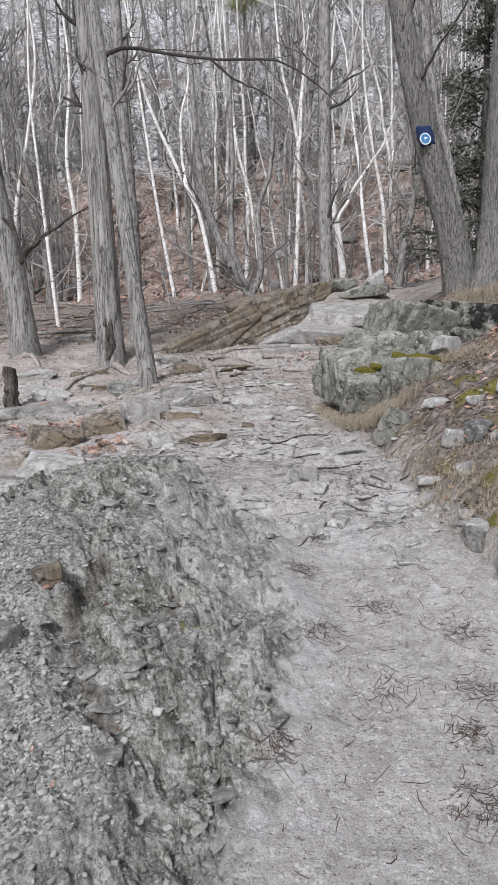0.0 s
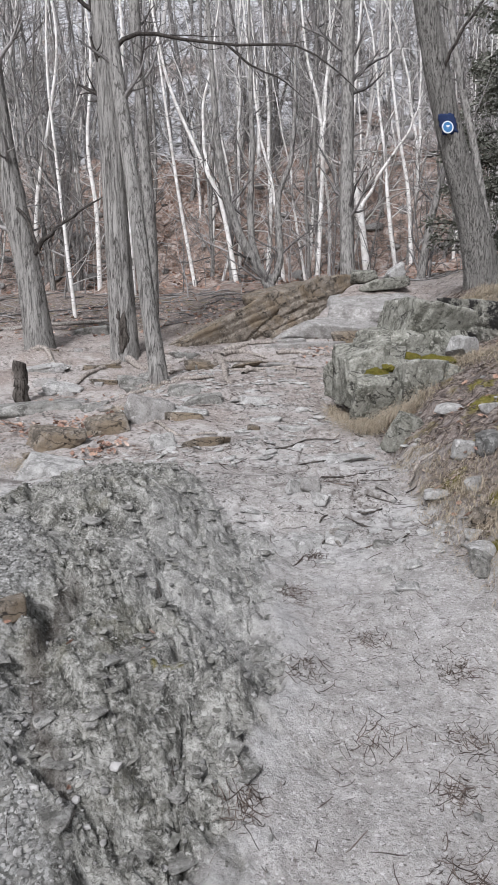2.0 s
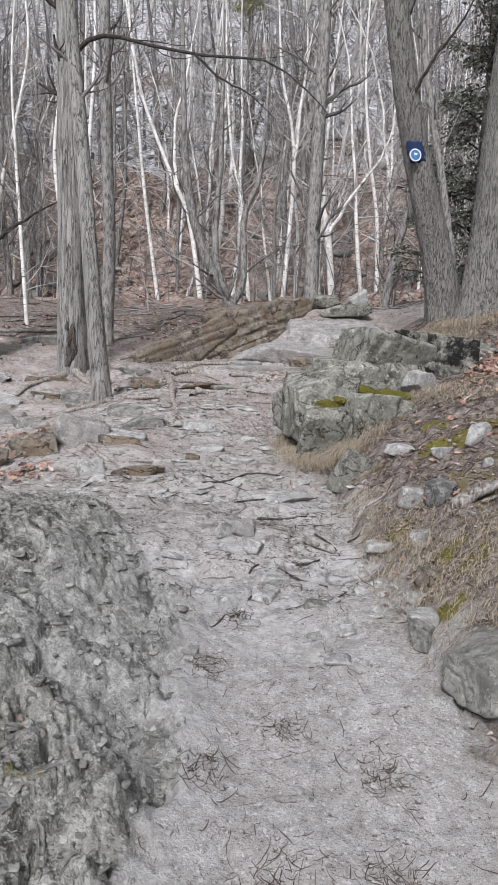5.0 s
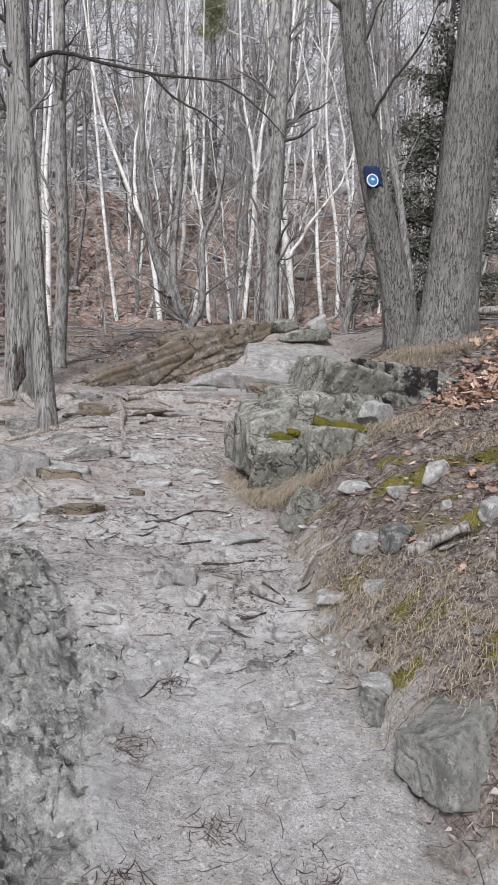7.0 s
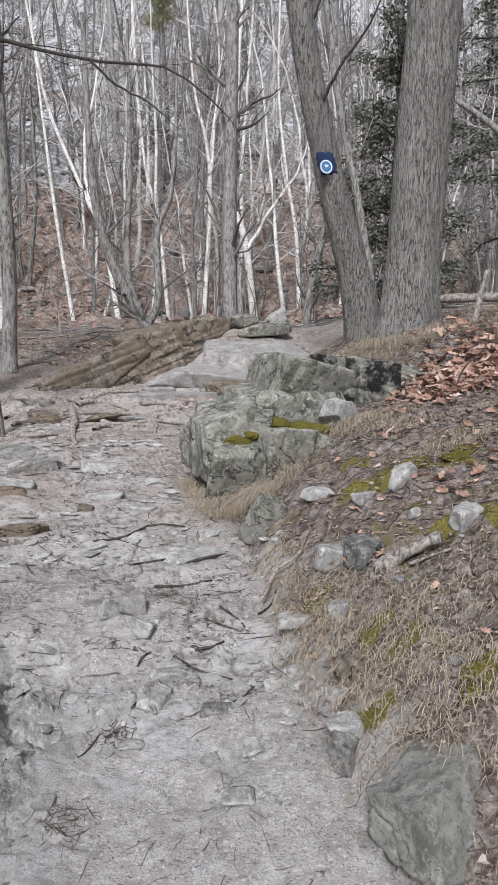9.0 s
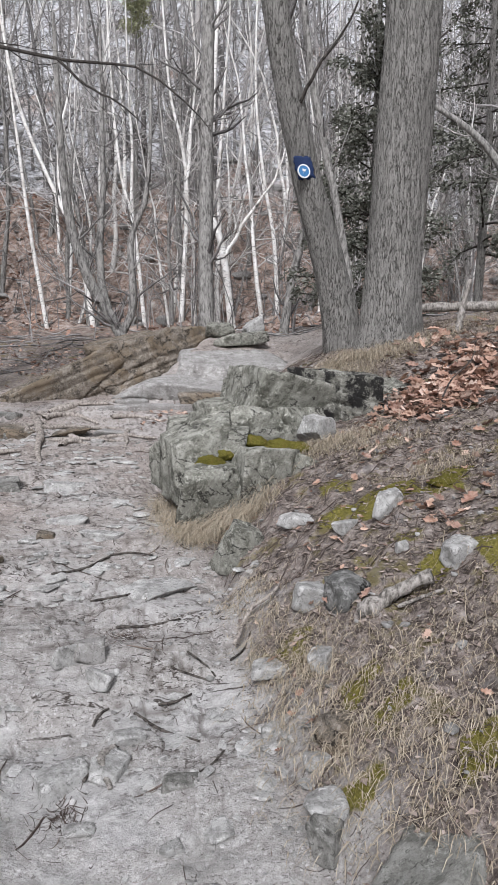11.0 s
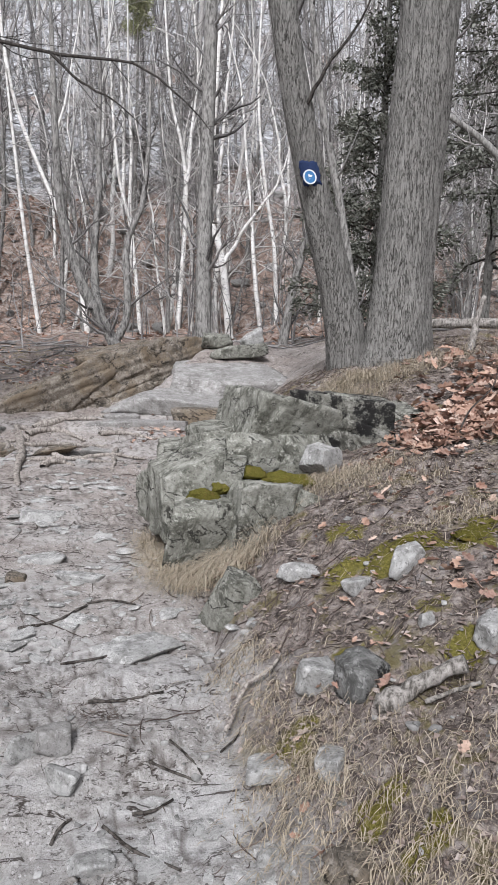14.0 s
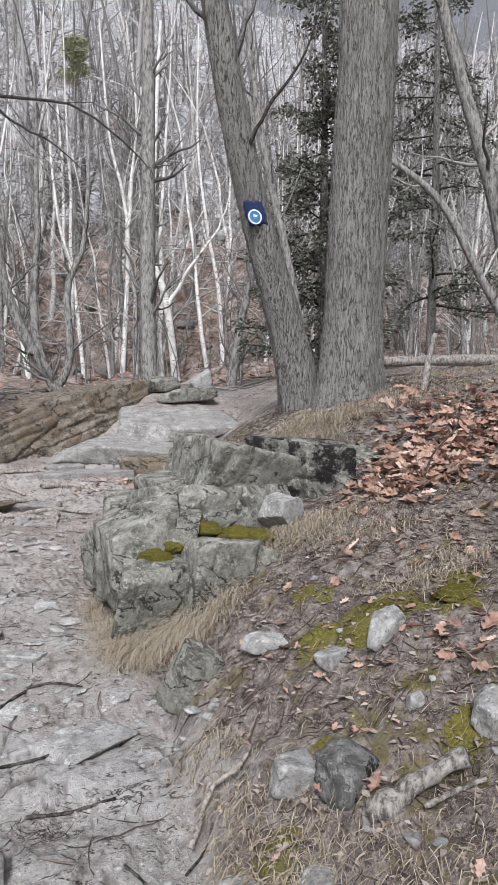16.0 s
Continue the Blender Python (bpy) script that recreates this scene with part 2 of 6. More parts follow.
# ---- materials ----
class Nodes:
    def __init__(self, name, rough=0.9, spec=0.2):
        self.m = bpy.data.materials.new(name)
        self.m.use_nodes = True
        self.t = self.m.node_tree
        self.b = self.t.nodes["Principled BSDF"]
        self.b.inputs["Roughness"].default_value = rough
        self.b.inputs["Specular IOR Level"].default_value = spec
        self.tc = self.t.nodes.new("ShaderNodeTexCoord")

    def coords(self, scale=(1, 1, 1), space="Object"):
        n = self.t.nodes.new("ShaderNodeMapping")
        n.inputs["Scale"].default_value = scale
        self.t.links.new(self.tc.outputs[space], n.inputs["Vector"])
        return n.outputs["Vector"]

    def noise(self, scale, detail=5, rough=0.6, vec=None, distort=0.0):
        n = self.t.nodes.new("ShaderNodeTexNoise")
        n.inputs["Scale"].default_value, n.inputs["Detail"].default_value = scale, detail
        n.inputs["Roughness"].default_value, n.inputs["Distortion"].default_value = rough, distort
        self.t.links.new(vec if vec is not None else self.coords(), n.inputs["Vector"])
        return n.outputs["Fac"]

    def voronoi(self, scale, vec=None, feature="F1", out="Distance"):
        n = self.t.nodes.new("ShaderNodeTexVoronoi")
        n.feature = feature
        n.inputs["Scale"].default_value = scale
        self.t.links.new(vec if vec is not None else self.coords(), n.inputs["Vector"])
        return n.outputs[out]

    def ramp(self, fac, stops):
        n = self.t.nodes.new("ShaderNodeValToRGB")
        e = n.color_ramp.elements
        while len(e) < len(stops):
            e.new(0.5)
        for k, (pos, col) in zip(e, stops):
            k.position = pos
            k.color = (*col, 1) if len(col) == 3 else col
        self.t.links.new(fac, n.inputs["Fac"])
        return n.outputs["Color"]

    def step(self, fac, lo, hi):
        n = self.t.nodes.new("ShaderNodeMapRange")
        n.interpolation_type = "SMOOTHSTEP"
        n.inputs["From Min"].default_value, n.inputs["From Max"].default_value = lo, hi
        self.t.links.new(fac, n.inputs["Value"])
        return n.outputs["Result"]

    def mix(self, fac, a, b, kind="MIX"):
        n = self.t.nodes.new("ShaderNodeMix")
        n.data_type, n.blend_type = "RGBA", kind
        for idx, val in ((0, fac), (6, a), (7, b)):
            if isinstance(val, (int, float)):
                n.inputs[idx].default_value = val
            elif isinstance(val, tuple):
                n.inputs[idx].default_value = (*val, 1)
            else:
                self.t.links.new(val, n.inputs[idx])
        return n.outputs[2]

    def math(self, op, a, b=0.0):
        n = self.t.nodes.new("ShaderNodeMath")
        n.operation = op
        for i, val in enumerate((a, b)):
            if isinstance(val, (int, float)):
                n.inputs[i].default_value = val
            else:
                self.t.links.new(val, n.inputs[i])
        return n.outputs[0]

    def attr(self, name):
        n = self.t.nodes.new("ShaderNodeAttribute")
        n.attribute_name = name
        return n.outputs["Fac"]

    def island(self):
        return self.t.nodes.new("ShaderNodeNewGeometry").outputs["Random Per Island"]

    def height(self):
        n = self.t.nodes.new("ShaderNodeNewGeometry")
        s = self.t.nodes.new("ShaderNodeSeparateXYZ")
        self.t.links.new(n.outputs["Normal"], s.inputs["Vector"])
        return s.outputs["Z"]

    def done(self, colour, bump=None, strength=0.5, dist=0.01, rough=None):
        if isinstance(colour, tuple):
            self.b.inputs["Base Color"].default_value = (*colour, 1)
        else:
            self.t.links.new(colour, self.b.inputs["Base Color"])
        if bump is not None:
            n = self.t.nodes.new("ShaderNodeBump")
            n.inputs["Strength"].default_value, n.inputs["Distance"].default_value = strength, dist
            self.t.links.new(bump, n.inputs["Height"])
            self.t.links.new(n.outputs["Normal"], self.b.inputs["Normal"])
        if rough is not None:
            self.t.links.new(rough, self.b.inputs["Roughness"])
        return self.m


def ground_material():
    k = Nodes("ground_soil_rock", 0.95, 0.1)
    fine, mid, big = k.noise(110, 6, 0.75), k.noise(15, 8, 0.72), k.noise(1.6, 5, 0.6)
    speck = k.voronoi(120, None, "F1", "Color")
    grit = k.t.nodes.new("ShaderNodeSeparateColor")
    k.t.links.new(speck, grit.inputs["Color"])
    grain = grit.outputs[0]
    # trodden dirt
    dirt = k.ramp(mid, [(0.28, (0.24, 0.228, 0.212)), (0.45, (0.40, 0.386, 0.366)), (0.58, (0.49, 0.477, 0.456)), (0.72, (0.62, 0.61, 0.59))])
    dirt = k.mix(k.math("MULTIPLY", k.math("ADD", 0.2, k.math("MULTIPLY", k.step(big, 0.40, 0.62), 0.4)), k.attr("warm")), dirt, (0.275, 0.226, 0.197))
    dirt = k.mix(k.math("MULTIPLY", k.step(k.noise(9, 7, 0.75, k.coords((1, 1.6, 1)), 0.8), 0.53, 0.60), 0.55), dirt, (0.56, 0.553, 0.54))
    dirt = k.mix(k.math("MULTIPLY", k.step(fine, 0.44, 0.60), 0.55), dirt, (0.27, 0.255, 0.238))
    dirt = k.mix(k.math("MULTIPLY", k.step(k.noise(30, 7, 0.8, k.coords((1, 2.0, 1)), 1.4), 0.57, 0.61), 0.85), dirt, (0.085, 0.072, 0.062))
    dirt = k.mix(k.math("MULTIPLY", k.step(grain, 0.955, 0.965), 0.7), dirt, (0.62, 0.61, 0.60))
    dirt = k.mix(k.math("MULTIPLY", k.step(k.noise(62, 4, 0.7, k.coords((1, 1.5, 1)), 0.8), 0.60, 0.64), 0.8), dirt, (0.10, 0.088, 0.078))
    # exposed plates of pale bedrock in the trail
    slab = k.ramp(k.noise(17, 9, 0.78, k.coords((1, 1.5, 1)), 0.6), [(0.34, (0.17, 0.165, 0.157)), (0.46, (0.41, 0.405, 0.392)), (0.58, (0.55, 0.545, 0.53)), (0.7, (0.68, 0.675, 0.66))])
    dirt = k.mix(k.math("MULTIPLY", k.attr("slab"), 0.7), dirt, slab)
    dirt = k.mix(k.math("MULTIPLY", k.attr("warm"), 0.5), dirt, (0.84, 0.75, 0.70), "MULTIPLY")
    for scale, gap, cover in ((2.4, 0.011, 0.46), (5.5, 0.016, 0.50)):
        line = k.math("ABSOLUTE", k.math("SUBTRACT", k.noise(scale, 6, 0.62, k.coords((0.7, 2.0, 1)), 0.6), 0.5))
        line = k.math("MULTIPLY", k.math("SUBTRACT", 1.0, k.step(line, 0.3 * gap, gap)), k.step(k.noise(2.1 * scale, 4, 0.6), cover, cover + 0.1))
        dirt = k.mix(k.math("MULTIPLY", line, k.attr("stony")), dirt, (0.06, 0.05, 0.043))
    # lichened rock
    rock = k.ramp(k.noise(11, 9, 0.8, None, 0.5), [(0.37, (0.04, 0.039, 0.034)), (0.46, (0.15, 0.148, 0.13)), (0.53, (0.29, 0.286, 0.257)), (0.65, (0.52, 0.513, 0.475))])
    rock = k.mix(k.math("MULTIPLY", k.step(k.noise(30, 8, 0.85, k.coords((1, 1.6, 1)), 0.9), 0.52, 0.575), 0.8), rock, (0.54, 0.535, 0.495))
    rock = k.mix(k.math("MULTIPLY", k.step(k.noise(40, 8, 0.85, k.coords((1, 1.8, 1)), 1.5), 0.525, 0.575), 0.85), rock, (0.04, 0.037, 0.032))
    rock = k.mix(k.math("MULTIPLY", k.step(k.noise(3.2, 6, 0.7), 0.54, 0.66), 0.35), rock, (0.22, 0.21, 0.15))
    chips = k.ramp(grain, [(0.0, (0.09, 0.09, 0.083)), (0.4, (0.24, 0.24, 0.225)), (0.8, (0.40, 0.40, 0.385)), (1.0, (0.58, 0.575, 0.56))])
    # leaf mould and needles
    litter = k.ramp(mid, [(0.34, (0.04, 0.033, 0.03)), (0.46, (0.125, 0.104, 0.094)), (0.54, (0.225, 0.192, 0.172)), (0.66, (0.40, 0.365, 0.335))])
    litter = k.mix(k.math("MULTIPLY", k.step(k.noise(70, 6, 0.8, k.coords((1, 1.8, 1)), 1.0), 0.52, 0.62), 0.75), litter, (0.43, 0.37, 0.31))
    litter = k.mix(k.math("MULTIPLY", k.step(k.noise(50, 6, 0.8, None, 1.0), 0.54, 0.61), 0.85), litter, (0.04, 0.032, 0.028))
    litter = k.mix(k.math("MULTIPLY", k.step(k.noise(6, 5, 0.7), 0.56, 0.66), 0.55), litter, (0.21, 0.20, 0.195))
    litter = k.mix(k.math("MULTIPLY", k.step(k.noise(4.5, 6, 0.65), 0.55, 0.64), 0.6), litter, (0.17, 0.145, 0.05))
    # hillside under the woods: leaves, scree and old snow
    hillside = k.ramp(k.noise(3.2, 9, 0.85, None, 0.5), [(0.36, (0.035, 0.03, 0.026)), (0.45, (0.14, 0.118, 0.102)), (0.50, (0.26, 0.175, 0.135)), (0.55, (0.35, 0.30, 0.265)), (0.68, (0.54, 0.53, 0.51))])
    scree = k.ramp(k.noise(2.2, 8, 0.8, k.coords((1, 0.5, 2.5))), [(0.36, (0.07, 0.07, 0.068)), (0.48, (0.30, 0.30, 0.30)), (0.57, (0.62, 0.63, 0.65))])
    hillside = k.mix(k.step(k.math("ADD", k.noise(0.16, 4, 0.6), k.attr("scree")), 0.78, 0.95), hillside, scree)
    moss = k.ramp(fine, [(0.3, (0.055, 0.051, 0.013)), (0.5, (0.15, 0.134, 0.034)), (0.7, (0.31, 0.272, 0.085))])
    rock = k.mix(k.math("MULTIPLY", k.attr("flank"), 0.35), rock, slab)
    c = k.mix(k.attr("rock"), dirt, rock)
    c = k.mix(k.math("MULTIPLY", k.attr("gravel"), 0.8), c, chips)
    c = k.mix(k.attr("litter"), c, litter)
    c = k.mix(k.attr("hill"), c, hillside)
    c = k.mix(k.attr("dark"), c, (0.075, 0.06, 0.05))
    c = k.mix(k.step(k.math("ADD", k.attr("moss"), k.math("MULTIPLY", mid, 0.9)), 0.85, 1.05), c, moss)
    h = k.math("ADD", k.math("MULTIPLY", mid, 1.2), k.math("MULTIPLY", fine, 0.5))
    h = k.math("ADD", h, k.math("MULTIPLY", k.voronoi(120), -0.12))
    return k.done(c, h, 1.0, 0.014)


def bark_material(name, dark, light, scale=26.0, stretch=0.2, strength=0.8, dist=0.02, lichen=None, wide=1.0):
    k = Nodes(name, 0.92, 0.12)
    v = k.coords((1, 1, stretch))
    ridge = k.noise(scale, 7, 0.72, v, 0.35)
    furrow = k.noise(scale * 1.9, 4, 0.65, k.coords((1, 1, stretch * 0.7)), 0.5)
    flake = k.noise(scale * 2.2, 6, 0.75, k.coords((1.3, 1.3, 1.6)))
    h = k.math("ADD", ridge, k.math("MULTIPLY", furrow, 0.6))
    h = k.math("ADD", h, k.math("MULTIPLY", flake, 0.4))
    mean = tuple(0.55 * a + 0.45 * b for a, b in zip(dark, light))
    c = k.ramp(k.math("MULTIPLY", h, 0.5), [(0.5 - 0.09 * wide, tuple(0.6 * a for a in dark)), (0.5 - 0.04 * wide, dark), (0.50, mean), (0.5 + 0.04 * wide, tuple(0.35 * a + 0.65 * b for a, b in zip(dark, light))), (0.5 + 0.10 * wide, light)])
    if lichen:
        c = k.mix(k.math("MULTIPLY", k.step(k.noise(3.0, 7, 0.75), 0.50, 0.66), 0.55), c, lichen)
    return k.done(c, h, strength, dist)


def plated_bark(name, dark, light, scale, stretch, gap=0.055, relief=0.02, moss=None):
    """Interlaced upright ridges with dark fissures between."""
    k = Nodes(name, 0.92, 0.12)
    a = k.noise(scale, 4, 0.6, k.coords((1, 1, stretch)), 0.35)
    b = k.noise(scale * 2.3, 4, 0.6, k.coords((1, 1, stretch * 1.2)), 0.35)
    f1 = k.step(k.math("ABSOLUTE", k.math("SUBTRACT", a, 0.5)), 0.0, gap)
    f2 = k.step(k.math("ABSOLUTE", k.math("SUBTRACT", b, 0.5)), 0.0, gap)
    grain = k.noise(scale * 4, 6, 0.75, k.coords((1, 1, 0.3)))
    h = k.math("ADD", k.math("MULTIPLY", f1, 0.38), k.math("ADD", k.math("MULTIPLY", f2, 0.28), k.math("MULTIPLY", grain, 0.75)))
    mean = tuple(0.45 * p + 0.55 * q for p, q in zip(dark, light))
    c = k.ramp(h, [(0.25, tuple(0.45 * p for p in dark)), (0.55, dark), (0.82, mean), (1.0, light)])
    c = k.mix(k.math("MULTIPLY", k.step(k.noise(2.5, 5, 0.65, k.coords((1, 1, 0.6))), 0.46, 0.66), 0.45), c, moss or mean)
    return k.done(c, h, 0.9, relief)


def birch_material():
    k = Nodes("birch_bark", 0.75, 0.3)
    v = k.coords((1, 1, 5.0))
    dashes = k.step(k.noise(7, 4, 0.6, v), 0.60, 0.68)
    scars = k.step(k.noise(2.6, 5, 0.7, k.coords((1, 1, 1.6))), 0.60, 0.70)
    c = k.ramp(k.noise(4, 4, 0.6), [(0.3, (0.50, 0.47, 0.43)), (0.6, (0.78, 0.77, 0.74))])
    c = k.mix(k.math("MAXIMUM", dashes, scars), c, (0.07, 0.062, 0.055))
    return k.done(c, k.noise(30, 4, 0.6, v), 0.3, 0.004)


def rock_material(name, dark, mid, light, black=0.0, warm=None, seams=False):
    k = Nodes(name, 0.93, 0.15)
    c = k.ramp(k.noise(7, 9, 0.8, None, 0.4), [(0.33, tuple(a * 0.7 for a in dark)), (0.43, dark), (0.51, mid), (0.64, light)])
    c = k.mix(k.math("MULTIPLY", k.step(k.noise(22, 8, 0.82, None, 0.6), 0.53, 0.60), 0.7), c, tuple(min(1, a * 1.3) for a in light))
    c = k.mix(k.math("MULTIPLY", k.step(k.noise(2.6, 5, 0.7), 0.50, 0.62), 0.5), c, tuple(a * 0.75 for a in mid))
    if warm:
        c = k.mix(k.math("MULTIPLY", k.step(k.noise(2.2, 6, 0.7), 0.45, 0.62), 0.75), c, warm)
    c = k.mix(k.math("MULTIPLY", k.step(k.noise(55, 8, 0.85, None, 1.0), 0.535, 0.60), 0.75), c, tuple(a * 0.35 for a in dark))
    h = k.noise(24, 9, 0.82)
    if seams:
        line = k.math("ABSOLUTE", k.math("SUBTRACT", k.noise(2.0, 6, 0.6, k.coords((1, 1, 1.6)), 0.5), 0.5))
        seam = k.math("MULTIPLY", k.math("SUBTRACT", 1.0, k.step(line, 0.003, 0.013)), k.step(k.noise(3.1, 3), 0.42, 0.52))
        c = k.mix(k.math("MULTIPLY", seam, 0.85), c, (0.022, 0.02, 0.018))
        h = k.math("ADD", h, k.math("MULTIPLY", seam, -0.35))
    if black:
        c = k.mix(k.step(k.noise(4.5, 8, 0.78), 0.64 - 0.2 * black, 0.70 - 0.2 * black), c, (0.022, 0.021, 0.02))
    return k.done(c, h, 0.9, 0.013)


def island_material(name, stops, rough=0.85, grain=40):
    k = Nodes(name, rough, 0.2)
    c = k.ramp(k.island(), stops)
    c = k.mix(0.35, c, k.ramp(k.noise(grain, 3), [(0.3, tuple(a * 0.5 for a in stops[0][1])), (0.7, stops[-1][1])]))
    return k.done(c)


M_GROUND = ground_material()
M_SHAG = plated_bark("grey_shaggy_bark", (0.10, 0.095, 0.087), (0.37, 0.358, 0.335), 17, 0.07, 0.045, 0.025)
M_FURROW = plated_bark("furrowed_dark_bark", (0.078, 0.075, 0.068), (0.30, 0.29, 0.268), 30, 0.13, 0.05, 0.02)
M_SMOOTH = bark_material("smooth_grey_bark", (0.125, 0.12, 0.112), (0.38, 0.368, 0.345), 24, 0.3, 0.6, 0.010, (0.36, 0.35, 0.32))
M_BIRCH = birch_material()
M_DARKBRANCH = bark_material("dark_branch_bark", (0.03, 0.027, 0.025), (0.10, 0.09, 0.08), 40, 0.4, 0.4, 0.006)
M_TWIG = island_material("grey_twigs", [(0.0, (0.035, 0.031, 0.029)), (0.5, (0.165, 0.154, 0.146)), (1.0, (0.47, 0.455, 0.44))])
M_PALETWIG = island_material("pale_birch_twigs", [(0.0, (0.30, 0.28, 0.26)), (0.5, (0.52, 0.50, 0.475)), (1.0, (0.78, 0.76, 0.74))])
M_ROCK = rock_material("grey_green_rock", (0.115, 0.114, 0.094), (0.25, 0.248, 0.212), (0.41, 0.406, 0.36), seams=True)
M_STONE = rock_material("grey_stone", (0.13, 0.127, 0.114), (0.26, 0.255, 0.235), (0.41, 0.404, 0.38))
M_ROCKWARM = rock_material("brown_grey_rock", (0.10, 0.088, 0.072), (0.215, 0.185, 0.15), (0.34, 0.31, 0.27), 0.0, (0.20, 0.155, 0.105), True)
M_ROCKPALE = rock_material("pale_grey_rock", (0.27, 0.265, 0.25), (0.42, 0.415, 0.395), (0.57, 0.563, 0.545))
M_ROCKSTEP = rock_material("worn_step_rock", (0.23, 0.22, 0.205), (0.33, 0.318, 0.30), (0.44, 0.43, 0.415))
M_ROCKSPOT = rock_material("spotted_grey_rock", (0.09, 0.089, 0.083), (0.18, 0.178, 0.168), (0.30, 0.296, 0.283), 0.5)
M_BOULDER = rock_material("lichened_boulder", (0.17, 0.168, 0.15), (0.28, 0.277, 0.25), (0.37, 0.366, 0.335))
M_ROCKBLACK = rock_material("black_lichen_rock", (0.09, 0.088, 0.075), (0.19, 0.186, 0.16), (0.32, 0.315, 0.28), 0.8, None, True)


# ---- ground sheet ----
def build_ground():
    """One sheet: rings widening from the start of the trail, finest where the trail is."""
    a = [math.pi / 2 + 0.50]
    while a[-1] > math.pi / 2 - 0.56:
        a.append(a[-1] - 0.0025)
    rest = np.linspace(a[-1], a[0] - 2 * math.pi, 90)[1:-1]
    ang = np.concatenate([a, rest])
    rad = 0.25 * 1.0056 ** np.arange(0, 1128)
    rad = np.concatenate([rad, rad[-1] * 1.12 ** np.arange(1, 14)])
    A, R = np.meshgrid(ang, rad)
    x, y = 0.45 + (R * np.cos(A)).ravel(), -0.15 + (R * np.sin(A)).ravel()
    x, y = np.append(x, 0.45), np.append(y, -0.15)
    z = ground_z(x, y)
    na, nr = len(ang), len(rad)
    i, j = np.meshgrid(np.arange(na), np.arange(nr - 1))
    i2 = (i + 1) % na
    quads = np.stack([(j * na + i), (j * na + i2), ((j + 1) * na + i2), ((j + 1) * na + i)], -1).reshape(-1, 4)[:, ::-1]
    mid = na * nr
    core = np.stack([np.full(na // 2, mid), np.arange(0, na - 1, 2)[: na // 2], np.arange(1, na, 2)[: na // 2], np.arange(2, na + 1, 2)[: na // 2] % na], 1)[:, ::-1]
    me = fast_mesh("ground", np.stack([x, y, z], 1), np.concatenate([quads, core]))
    moss = np.zeros_like(x)
    for cx, cy, r, s in MOSS_SPOTS:
        moss = np.maximum(moss, s * (1 - smooth(0.2 * r, r, np.hypot(x - cx, y - cy) + 0.5 * r * fbm(x * 7, y * 7, 0, 3, 71))))
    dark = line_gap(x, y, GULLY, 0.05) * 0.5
    # shade under the small trail ledges, painted as dark lines
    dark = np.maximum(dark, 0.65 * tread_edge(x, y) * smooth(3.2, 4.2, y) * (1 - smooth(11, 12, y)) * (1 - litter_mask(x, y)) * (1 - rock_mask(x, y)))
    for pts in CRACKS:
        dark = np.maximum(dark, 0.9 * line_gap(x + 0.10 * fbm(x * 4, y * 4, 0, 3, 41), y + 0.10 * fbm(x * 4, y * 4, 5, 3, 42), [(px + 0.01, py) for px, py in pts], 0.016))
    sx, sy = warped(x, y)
    _, seam = facets(sx * 1.7, sy * 3.0, 400)
    trail = (1 - litter_mask(x, y)) * (1 - rock_mask(x, y)) * (1 - smooth(10.5, 11.5, y))
    patch = smooth(0.02, 0.30, fbm(x * 1.5 + 4, y * 2.4, 0, 4, 95))
    slab = trail * smooth(3.1, 4.2, y) * patch * smooth(0.0, 0.08, seam)
    slab = np.maximum(slab, trail * (1 - smooth(0.6, 1.0, np.hypot((x + 0.02) / 0.34, (y - 2.75) / 1.0) + 0.5 * fbm(x * 5, y * 5, 0, 3, 96))))
    slab = np.maximum(slab, trail * (1 - smooth(0.6, 1.0, np.hypot((x - 0.36) / 0.30, (y - 3.8) / 0.34) + 0.5 * fbm(x * 5, y * 5, 0, 3, 98))))
    flank = smooth(-0.55, -0.05, x + 0.25 * fbm(x * 3, y * 3, 0, 3, 99)) * smooth(2.2, 2.9, y)
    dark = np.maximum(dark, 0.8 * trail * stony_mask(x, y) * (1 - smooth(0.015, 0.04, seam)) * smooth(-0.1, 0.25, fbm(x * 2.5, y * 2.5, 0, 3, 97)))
    hill = smooth(16.0, 20.0, y + 0.6 * fbm(x, y, 0, 2, 72))
    scree = smooth(25, 34, y) * 0.47
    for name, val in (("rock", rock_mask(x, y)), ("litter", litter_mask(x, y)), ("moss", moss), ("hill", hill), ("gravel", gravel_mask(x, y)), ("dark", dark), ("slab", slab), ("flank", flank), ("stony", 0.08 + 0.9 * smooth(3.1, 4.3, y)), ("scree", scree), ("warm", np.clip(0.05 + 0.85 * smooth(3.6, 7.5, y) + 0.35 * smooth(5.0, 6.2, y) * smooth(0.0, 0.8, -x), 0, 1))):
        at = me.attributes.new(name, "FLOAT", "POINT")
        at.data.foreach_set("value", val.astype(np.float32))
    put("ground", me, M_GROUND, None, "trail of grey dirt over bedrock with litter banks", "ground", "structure")


